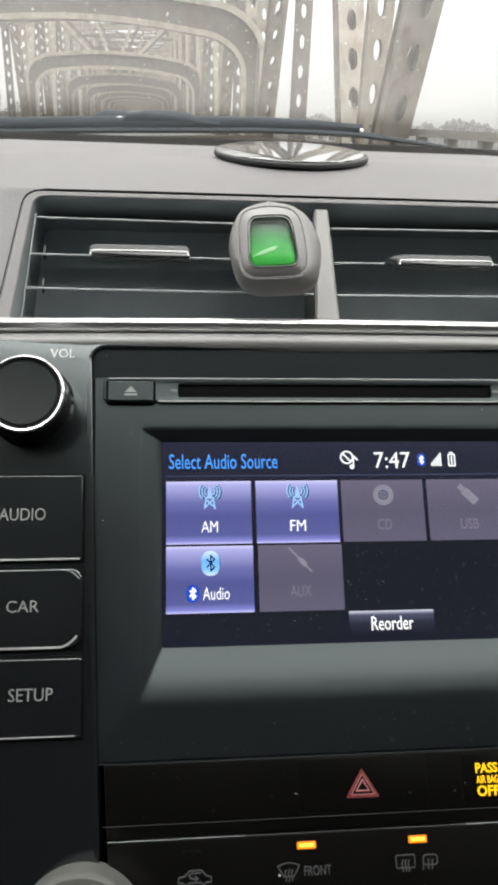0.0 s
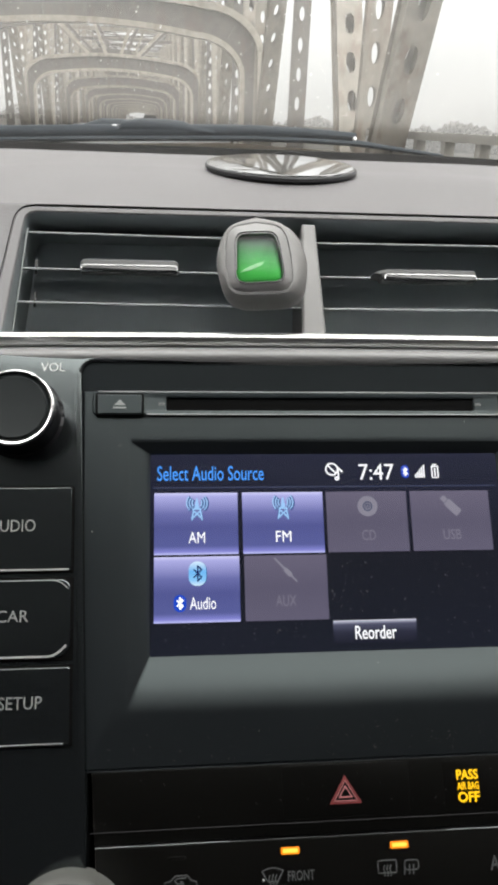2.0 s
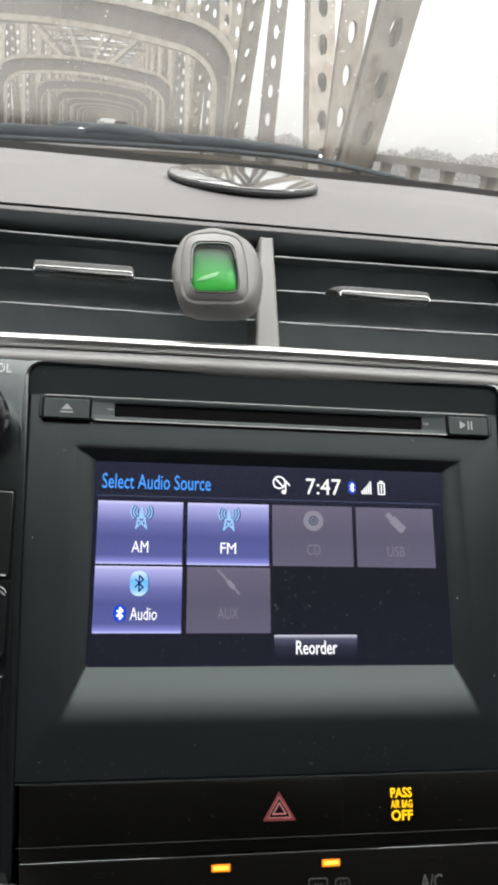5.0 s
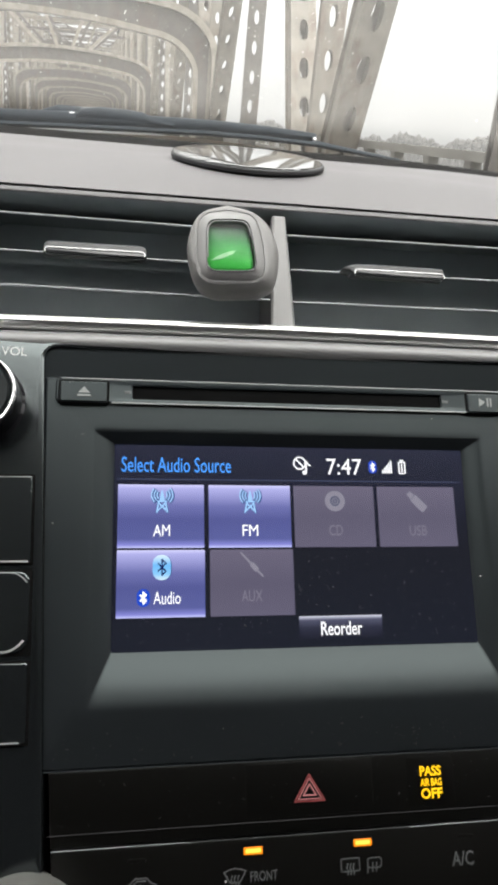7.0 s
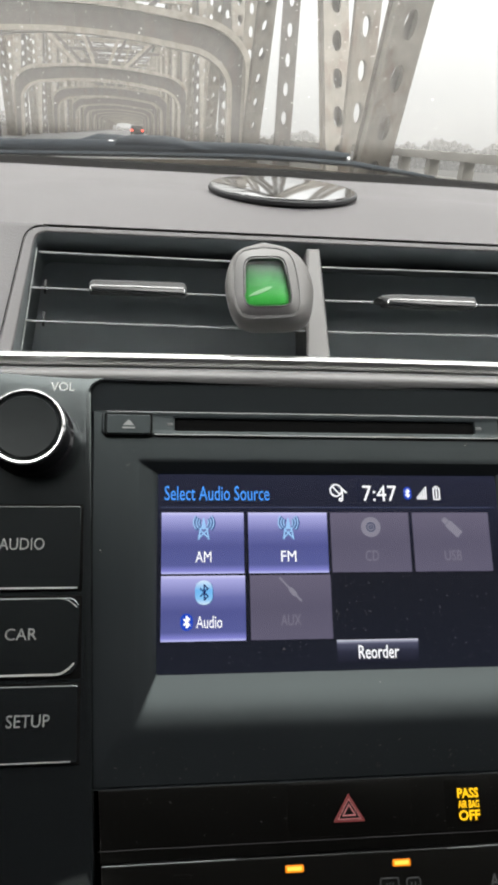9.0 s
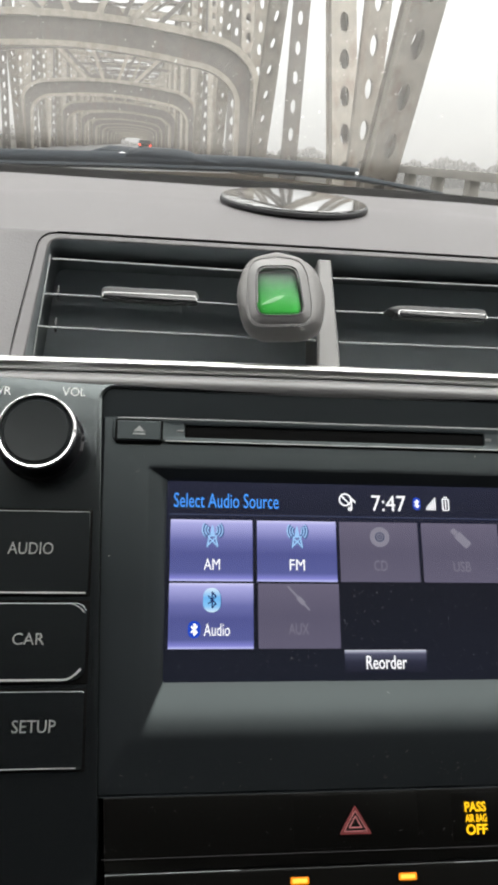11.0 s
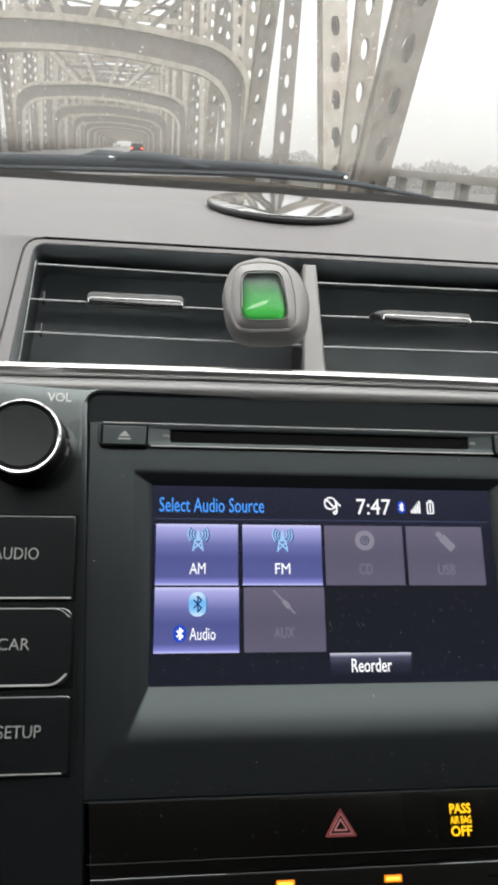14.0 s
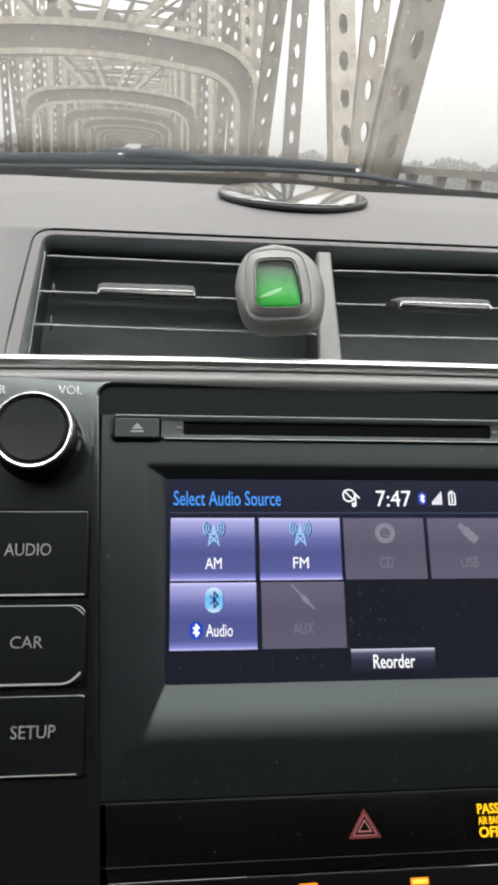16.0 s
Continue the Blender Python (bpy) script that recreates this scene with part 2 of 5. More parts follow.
def glass(name, tint, film, rough=0.0):
    """Thin clear sheet: lets light straight through, mirrors at a glancing angle, and carries a pale film of grime and
    haze.
    """
    m = bpy.data.materials.new(name)
    m.use_nodes = True
    n, l = m.node_tree.nodes, m.node_tree.links
    n.remove(n["Principled BSDF"])
    clear, shine, dirt = n.new("ShaderNodeBsdfTransparent"), n.new("ShaderNodeBsdfGlossy"), n.new("ShaderNodeBsdfTranslucent")
    clear.inputs[0].default_value = (*tint, 1)
    shine.inputs["Roughness"].default_value = rough
    dirt.inputs[0].default_value = (0.9, 0.88, 0.83, 1)
    weight, a, b = n.new("ShaderNodeFresnel"), n.new("ShaderNodeMixShader"), n.new("ShaderNodeMixShader")
    weight.inputs[0].default_value = 1.2
    l.new(weight.outputs[0], a.inputs[0])
    l.new(clear.outputs[0], a.inputs[1])
    l.new(shine.outputs[0], a.inputs[2])
    noise_, ramp = n.new("ShaderNodeTexNoise"), n.new("ShaderNodeMapRange")
    noise_.inputs["Scale"].default_value, noise_.inputs["Detail"].default_value = 14, 8
    geo = n.new("ShaderNodeNewGeometry")
    l.new(geo.outputs["Position"], noise_.inputs["Vector"])
    ramp.inputs["To Min"].default_value, ramp.inputs["To Max"].default_value = film * 0.6, film * 1.4
    l.new(noise_.outputs["Fac"], ramp.inputs["Value"])
    # the film of rain and grime doubles as outside haze, from above the parked wiper
    height, rise, times = n.new("ShaderNodeSeparateXYZ"), n.new("ShaderNodeMapRange"), n.new("ShaderNodeMath")
    l.new(geo.outputs["Position"], height.inputs[0])
    l.new(height.outputs[2], rise.inputs["Value"])
    rise.inputs["From Min"].default_value, rise.inputs["From Max"].default_value = 0.990, 1.004
    rise.inputs["To Min"].default_value = 0.15
    times.operation = "MULTIPLY"
    l.new(ramp.outputs[0], times.inputs[0])
    l.new(rise.outputs[0], times.inputs[1])
    l.new(times.outputs[0], b.inputs[0])
    l.new(a.outputs[0], b.inputs[1])
    l.new(dirt.outputs[0], b.inputs[2])
    l.new(b.outputs[0], n["Material Output"].inputs["Surface"])
    return m


WINDSCREEN = glass("rain_wet_windscreen_glass", (0.62, 0.63, 0.62), 0.052)
CLEARDOME = glass("clear_freshener_window", (0.9, 0.94, 0.9), 0.0, 0.12)
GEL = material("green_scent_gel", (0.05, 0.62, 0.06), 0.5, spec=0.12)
# the shade over the window's upper part is put into the gel's colour
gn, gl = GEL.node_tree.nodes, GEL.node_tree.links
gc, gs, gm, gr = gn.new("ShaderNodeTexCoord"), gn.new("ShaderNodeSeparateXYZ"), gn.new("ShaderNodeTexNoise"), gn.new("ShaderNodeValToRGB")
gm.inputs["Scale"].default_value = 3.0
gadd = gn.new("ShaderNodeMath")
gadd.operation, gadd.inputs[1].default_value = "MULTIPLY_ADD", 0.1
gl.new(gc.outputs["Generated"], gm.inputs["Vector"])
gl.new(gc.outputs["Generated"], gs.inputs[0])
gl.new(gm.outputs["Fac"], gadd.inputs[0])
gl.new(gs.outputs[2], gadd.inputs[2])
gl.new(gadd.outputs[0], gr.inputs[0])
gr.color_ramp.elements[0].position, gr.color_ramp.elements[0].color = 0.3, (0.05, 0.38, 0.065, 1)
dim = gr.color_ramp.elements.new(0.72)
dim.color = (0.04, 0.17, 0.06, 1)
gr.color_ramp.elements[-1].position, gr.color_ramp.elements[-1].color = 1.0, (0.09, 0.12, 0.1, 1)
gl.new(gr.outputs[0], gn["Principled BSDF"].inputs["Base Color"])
GELBACK = material("dark_green_window_back", (0.03, 0.09, 0.045), 0.3, vary=0.2, vary_size=0.006, coat=0.5)

# ---- building helpers ----
TILT_BACK, BASE_Z = 36.0, 0.85
PANEL = pose(0, 0, BASE_Z, -TILT_BACK) @ Matrix.Scale(0.001, 4)   # the centre stack's own plane: x right, y into the dash, z up along it, in mm
LEVEL = Matrix.Identity(4)


def thing(name, at, label, category, space=PANEL, group="", kind=""):
    ob = new(name)
    ob.empty_display_size = 0.01
    ob.matrix_world = Matrix.Translation(space @ Vector(at))
    return tagged(ob, label, category, group, kind)


def part(name, bm, mat, parent=None, label="", space=PANEL, smooth=35.0):
    """Links a bmesh, drawn in the given space, as one mesh object."""
    bm.transform(space)
    if parent is not None:
        chain, m = parent, Matrix.Identity(4)
        while chain is not None:
            m = Matrix.Translation(chain.location) @ m
            chain = chain.parent
        bm.transform(m.inverted())
    bmesh.ops.recalc_face_normals(bm, faces=bm.faces)
    me = bpy.data.meshes.new(name)
    bm.to_mesh(me)
    bm.free()
    for p in me.polygons:
        p.use_smooth = smooth > 0
    if smooth > 0:
        me.set_sharp_from_angle(angle=radians(smooth))
    me.materials.append(mat)
    ob = new(name, me)
    ob.parent = parent
    if label:
        ob["label"] = label
    return ob


def single(name, bm, mat, label, category, space=PANEL, group="", kind="", smooth=35.0):
    return tagged(part(name, bm, mat, None, "", space, smooth), label, category, group, kind)


def loft(loops, cap_a=True, cap_b=True, bm=None, closed=True):
    """Joins loops of equal length one after another."""
    bm = bm or bmesh.new()
    rows = [[bm.verts.new(p) for p in loop] for loop in loops]
    for a, b in zip(rows, rows[1:]):
        for i in range(len(a) if closed else len(a) - 1):
            j = (i + 1) % len(a)
            bm.faces.new((a[i], a[j], b[j], b[i]))
    if cap_a:
        bm.faces.new(rows[0])
    if cap_b:
        bm.faces.new(rows[-1])
    return bm


def rounded(x0, x1, z0, z1, r, n=5):
    """A rounded rectangle's outline as (x, z); r one radius, or four (bottom left, bottom right, top right, top left)."""
    r = [r] * 4 if not isinstance(r, (list, tuple)) else r
    out = []
    for (cx, cz, a0), k in zip(((x0, z0, 180), (x1, z0, 270), (x1, z1, 0), (x0, z1, 90)), r):
        k = max(k, 0.01)
        ox, oz = cx + (k if cx == x0 else -k), cz + (k if cz == z0 else -k)
        out += [(ox + k * math.cos(radians(a0 + 90 * i / n)), oz + k * math.sin(radians(a0 + 90 * i / n))) for i in range(n + 1)]
    return out


def inset(outline, d):
    """The outline drawn inwards by d (outwards where d is negative)."""
    out, n = [], len(outline)
    for i in range(n):
        a, b, c = Vector(outline[i - 1]), Vector(outline[i]), Vector(outline[(i + 1) % n])
        u, v = (b - a), (c - b)
        u = u.normalized() if u.length > 1e-6 else v.normalized()
        v = v.normalized() if v.length > 1e-6 else u
        nu, nv = Vector((-u.y, u.x)), Vector((-v.y, v.x))
        m = (nu + nv)
        m = m / max(m.length_squared, 0.3) * 2 if m.length > 1e-6 else nu
        out.append(tuple(b + m * d))
    return out


def at_y(outline, y):
    return [(x, y, z) for x, z in outline]


def prism(outline, front, back, bevel=0.5, bm=None):
    """A solid with that outline, its front edge rounded over."""
    return loft([at_y(outline, back), at_y(outline, front + bevel), at_y(inset(outline, bevel * 0.3), front + bevel * 0.3), at_y(inset(outline, bevel), front)], bm=bm)


def block(x0, x1, y0, y1, z0, z1, bm=None, bevel=0.0):
    bm = bm or bmesh.new()
    made = bmesh.ops.create_cube(bm, size=1, matrix=Matrix.LocRotScale(((x0 + x1) / 2, (y0 + y1) / 2, (z0 + z1) / 2), None, (x1 - x0, y1 - y0, z1 - z0)))
    if bevel:
        edges = list({e for v in made["verts"] for e in v.link_edges})
        bmesh.ops.bevel(bm, geom=edges, offset=bevel, segments=2, profile=0.6, affect="EDGES")
    return bm


def ribbon(profile, x0, x1, bm=None, bow=0.0, steps=1, closed=True):
    """A profile of (y, z) drawn out along x, its ends bowed back by bow."""
    mid, half = (x0 + x1) / 2, (x1 - x0) / 2
    loops = []
    for i in range(steps + 1):
        x = x0 + (x1 - x0) * i / steps
        loops.append([(x, y + bow * ((x - mid) / half) ** 2, z) for y, z in profile])
    return loft(loops, closed, closed, bm, closed)


def strokes(lines, width, y, thick=0.12, bm=None):
    """Flat drawn lines: polylines of (x, z) in front of the plane y."""
    bm = bm or bmesh.new()
    for line in lines:
        for (ax, az), (bx, bz) in zip(line, line[1:]):
            d = Vector((bx - ax, bz - az))
            if d.length < 1e-6:
                continue
            d.normalize()
            e = d * width * 0.35
            n_ = Vector((-d.y, d.x)) * width / 2
            quad = [(ax - e.x + n_.x, az - e.y + n_.y), (ax - e.x - n_.x, az - e.y - n_.y), (bx + e.x - n_.x, bz + e.y - n_.y), (bx + e.x + n_.x, bz + e.y + n_.y)]
            loft([at_y(quad, y), at_y(quad, y - thick)], bm=bm)
    return bm


def arc(cx, cz, r, a0, a1, n=10, rz=None):
    return [(cx + r * math.cos(radians(a0 + (a1 - a0) * i / n)), cz + (rz or r) * math.sin(radians(a0 + (a1 - a0) * i / n))) for i in range(n + 1)]


def lettering(text, x0, x1, z0, z1, y, thick=0.15, bold=0.006):
    """The word, filling that box on the plane y."""
    curve = bpy.data.curves.new("word", "FONT")
    curve.body, curve.extrude, curve.resolution_u, curve.offset = text, 0.01, 3, bold
    ob = bpy.data.objects.new("word", curve)
    me = ob.to_mesh()
    bm = bmesh.new()
    bm.from_mesh(me)
    ob.to_mesh_clear()
    bpy.data.objects.remove(ob)
    bpy.data.curves.remove(curve)
    xs, ys = [v.co.x for v in bm.verts], [v.co.y for v in bm.verts]
    for v in bm.verts:
        u, w = (v.co.x - min(xs)) / (max(xs) - min(xs)), (v.co.y - min(ys)) / (max(ys) - min(ys))
        v.co = (x0 + u * (x1 - x0), y - (thick if v.co.z > 0 else 0), z0 + w * (z1 - z0))
    return bm


def disc_solid(cx, cz, profile, n=48, bm=None, rz=1.0):
    """Turned round the axis through (cx, cz) along y: profile of (radius, y)."""
    loops = [[(cx + r * math.cos(2 * math.pi * i / n), y, cz + rz * r * math.sin(2 * math.pi * i / n)) for i in range(n)] for r, y in profile]
    return loft(loops, bm=bm)


def lit_plate(name, x0, x1, z0, z1, y, mat, parent, label="", r=0.1, n=2):
    """A thin lit plate of the display, shaded from its top to its bottom."""
    ob = part(name, prism(rounded(x0, x1, z0, z1, r, n), y - 0.15, y, 0.03), mat, parent, label, smooth=0)
    uv = ob.data.uv_layers.new(name="UVMap")
    zs = [v.co.z for v in ob.data.vertices]
    top, bottom = max(zs), min(zs)
    for loop in ob.data.loops:
        uv.data[loop.index].uv = (0.5, (top - ob.data.vertices[loop.vertex_index].co.z) / (top - bottom))
    return ob

# ---- the dashboard ----
MID = 68.8   # the car's centre line on the stack
dash = thing("dashboard", (MID, 60, 0), "grey soft-touch car dashboard with charcoal centre stack and chrome strip", "dashboard")


def mirror_x(x):
    return 2 * MID - x


def pad_height(u, y):
    """The pad's height over the road at u metres off the centre line and y metres ahead."""
    s = (y - 0.087) / 0.43
    z = 0.9500 + 0.049 * s - 0.0342 * s * s + 0.0045 * math.exp(-((s - 0.2) / 0.12) ** 2)
    rim = 0.155 - 0.12 * s
    k = min(1.0, max(0.0, (abs(u) - rim) / 0.05))
    return z - 0.055 * max(0.0, abs(u) - 0.20) ** 1.3 - 0.0045 * k * k * (3 - 2 * k) * max(0.0, 1 - 1.4 * s)


def dash_pad():
    """The top pad, from the brow over the vents to the foot of the windscreen."""
    bm = bmesh.new()
    nx, ny = 72, 26
    grid = []
    for j in range(ny + 1):
        row = []
        for i in range(nx + 1):
            u = -0.72 + 1.44 * i / nx
            t = j / ny
            y0 = 0.088 + 0.10 * max(0, abs(u) - 0.13) ** 1.2
            y1 = 0.535 - 0.16 * u * u
            y = y0 + (y1 - y0) * t
            z = pad_height(u, 0.087 + 0.43 * t)
            row.append(bm.verts.new((u + MID / 1000, y, z)))
        grid.append(row)
    for j in range(ny):
        for i in range(nx):
            bm.faces.new((grid[j][i], grid[j][i + 1], grid[j + 1][i + 1], grid[j + 1][i]))
    bot = [bm.verts.new((v.co.x, v.co.y, v.co.z - 0.05)) for v in grid[-1]]
    for i in range(nx):
        bm.faces.new((grid[-1][i], grid[-1][i + 1], bot[i + 1], bot[i]))
    front = [bm.verts.new((v.co.x, v.co.y + 0.004, v.co.z - 0.002)) for v in grid[0]]
    for i in range(nx):
        bm.faces.new((grid[0][i], grid[0][i + 1], front[i + 1], front[i]))
    return bm


part("top_pad", dash_pad(), PAD, dash, "grey grained soft-touch pad", LEVEL, 60)


def slanted(top_left, bottom_left, top, bottom, r, n=6):
    """The vents' common outline: narrower at the top, rounded above, mirrored about the centre line."""
    left = [(bottom_left, bottom)]
    corner = Vector((top_left, top))
    down = (Vector((bottom_left, bottom)) - corner).normalized()
    a, b = corner + down * r, corner + Vector((r, 0))
    for i in range(n + 1):
        t = i / n
        p = a * (1 - t) ** 2 + corner * 2 * t * (1 - t) + b * t * t
        left.append(tuple(p))
    right = [(mirror_x(x), z) for x, z in reversed(left)]
    return (left + right)[::-1]


THROAT = material("black_throat_plastic", (0.12, 0.135, 0.14), 0.55, grain=0.1, vary=0.15, vary_size=0.01)
TABGREY = material("charcoal_tab_plastic", (0.036, 0.037, 0.038), 0.5, spec=0.35, grain=0.1, vary=0.12, vary_size=0.01)
# brow, vent surround and the fascia behind it
lip = slanted(-61.8, -68.4, 131.9, 64, 9)
edge = slanted(-57.4, -62.0, 128.7, 64, 6)
deep = slanted(-57.0, -62.2, 128.3, 64, 5)


def leaning(outline, y, much=13.0):
    """The surround leans towards the cabin at its foot."""
    return [(x, y - much * min(1.0, max(0.0, (132.4 - z) / 67.4)), z) for x, z in outline]


part("surround_groove", loft([leaning(inset(lip, -2.0), 15.2), leaning(inset(lip, -1.6), 13.4), leaning(inset(lip, 1.2), 13.4), leaning(inset(lip, 1.4), 15.2)], False, False), SLOTBLACK, dash, "dark groove round the vents")
part("vent_surround", loft([leaning(inset(lip, -1.2), 17), leaning(inset(lip, -0.1), 15.5), leaning(inset(lip, 0.2), 14.2), leaning(inset(lip, 0.8), 11.9), leaning(inset(lip, 1.6), 11.2), leaning(edge, 11.4), leaning(inset(edge, 0.5), 12.2)], False, False), PAD, dash, "grey rounded vent surround")
part("vent_throat", loft([leaning(inset(edge, 0.2), 12.4), at_y(deep, 15), at_y(deep, 40)], False, False), THROAT, dash, "dark side of the vent opening")


def shoulder(side):
    """The pad rolled over beside the vents and down to the chrome strip."""
    half = sorted((z, x) for x, z in lip[-8:])

    def rim(z):
        """The groove's x on the near side at that height."""
        for (za, xa), (zb, xb) in zip(half, half[1:]):
            if z <= zb:
                return xa + (xb - xa) * max(0.0, z - za) / max(zb - za, 1e-6)
        return half[-1][1]
    rows = []
    steps = ((0.0, 0.0), (0.5, -0.3), (1.2, -0.45), (2.2, -0.5), (3.4, -0.55), (5, -0.65), (7, -0.85), (9, -1.1), (13, -1.7), (18, -2.6), (26, -4.1), (34, -5.7), (54, -9.6), (78, -14.4))
    for i in range(25):
        row = []
        for drop, push in steps:
            start = rim(132.3 - drop)
            x = start + (-651.0 - start) * (i / 24) ** 1.9
            u = (MID - x) / 1000
            top = PANEL.inverted() @ Vector((MID / 1000 + side * u, 0.088 + 0.10 * max(0, u - 0.13) ** 1.2, pad_height(side * u, 0.087)))
            away = min(1.0, max(0.0, start - x) / 45)
            rolled = -7.5 * (1 - math.exp(-drop / 6.0)) - 0.14 * drop
            push += (rolled - push) * away * away * (3 - 2 * away)
            row.append((x if side < 0 else mirror_x(x), top.y + push, top.z - drop))
        rows.append(row)
    return loft(rows, False, False, None, closed=False)


part("dash_shoulder", shoulder(-1), PAD, dash, smooth=70)
part("dash_shoulder", shoulder(1), PAD, dash, smooth=70)

# back of the vent bay
part("vent_bay", loft([at_y(slanted(-58, -66, 130.6, 58, 4), 39), at_y(slanted(-58, -66, 130.6, 58, 4), 42)]), VENT, dash, "dark vent bay")

# centre rib between the two vents
def centre_rib():
    loops = []
    for y, grow in ((52, 0), (14, 0), (11.0, 0.0), (10.2, -0.9)):
        loops.append([(63.2 - grow, y, 66), (74.4 + grow, y, 66), (71.6 + grow, y, 125.2 + grow), (65.6 - grow, y, 125.2 + grow)])
    return loft(loops)


part("vent_rib", centre_rib(), RIBGREY, dash, "grey tapered rib between the vents")

# chrome strip and the rounded lip below it
part("chrome_strip", ribbon([(14, 59.6), (-6.2, 59.6), (-7.5, 60.3), (-8.7, 61.3), (-9.15, 61.95), (-9.15, 62.6), (-8.75, 63.4), (-7.95, 64.3), (-6.95, 64.9), (-5.8, 65.2), (14, 65.2)], -260, 400, None, 14, 24), SATIN, dash, "bright satin chrome strip")
part("strip_channel", ribbon([(-3.5, 60.8), (-3.5, 58.0), (12, 58.0), (12, 60.8)], -260, 400, None, 14, 24), VENT, dash, "dark groove")
part("stack_lip", ribbon([(10, 51.0), (-4.2, 51.0), (-5.2, 51.6), (-6.4, 52.4), (-7.3, 53.2), (-7.9, 54.0), (-8.2, 54.8), (-8.0, 56.0), (-7.2, 57.4), (-6.2, 58.5), (-5.2, 59.1), (10, 59.3)], -260, 400, None, 14, 24), TRIMGREY, dash, "grey rounded lip")

# centre stack fascia with the opening for the receiver
def stack_fascia():
    bm = bmesh.new()
    out_ = rounded(-95, mirror_x(-95), -190, 54.6, 1)
    hole = rounded(-28.4, mirror_x(-28.4), -178, 51.7, [4, 4, 5.0, 5.0])
    return drawn_in(loft([at_y(out_, 6), at_y(out_, -6), at_y(inset(hole, -3.4), -6), at_y(inset(hole, -2.7), -6.2), at_y(inset(hole, -1.9), -6.33), at_y(inset(hole, -1.1), -6.3), at_y(inset(hole, -0.4), -5.9), at_y(hole, -4.6), at_y(hole, 8)], False, False, bm))


part("stack_fascia", stack_fascia(), FASCIA, dash, "charcoal plastic stack fascia", smooth=29)
part("stack_backing", block(-95, mirror_x(-95), 14, 16, -195, 60), SLOTBLACK, dash, "dark backing")


def dash_lower(side):
    bm = bmesh.new()
    rows = []
    for i in range(9):
        t = i / 8
        x = -94 - 320 * t
        rows.append([(x if side < 0 else mirror_x(x), -6 + 40 * t * t + 10 * s, 58 - 250 * s) for s in (0, 0.3, 0.6, 1.0)])
    return loft(rows, False, False, bm, closed=False)


part("dash_lower_panel", dash_lower(-1), FASCIA, dash)
part("dash_lower_panel", dash_lower(1), FASCIA, dash)


# ---- air vents ----
SLATBODY = material("charcoal_slat_plastic", (0.22, 0.24, 0.248), 0.55, vary=0.15, grain=0.1)
TABCHROME = material("dulled_chrome", (0.27, 0.27, 0.27), 0.2, metal=1.0, vary=0.06, vary_size=0.01)


def sloped(bm, xa, la, xb, lb):
    """Lifts a bar by la at xa and lb at xb."""
    for v in bm.verts:
        v.co.z += la + (lb - la) * (v.co.x - xa) / (xb - xa)
    return bm


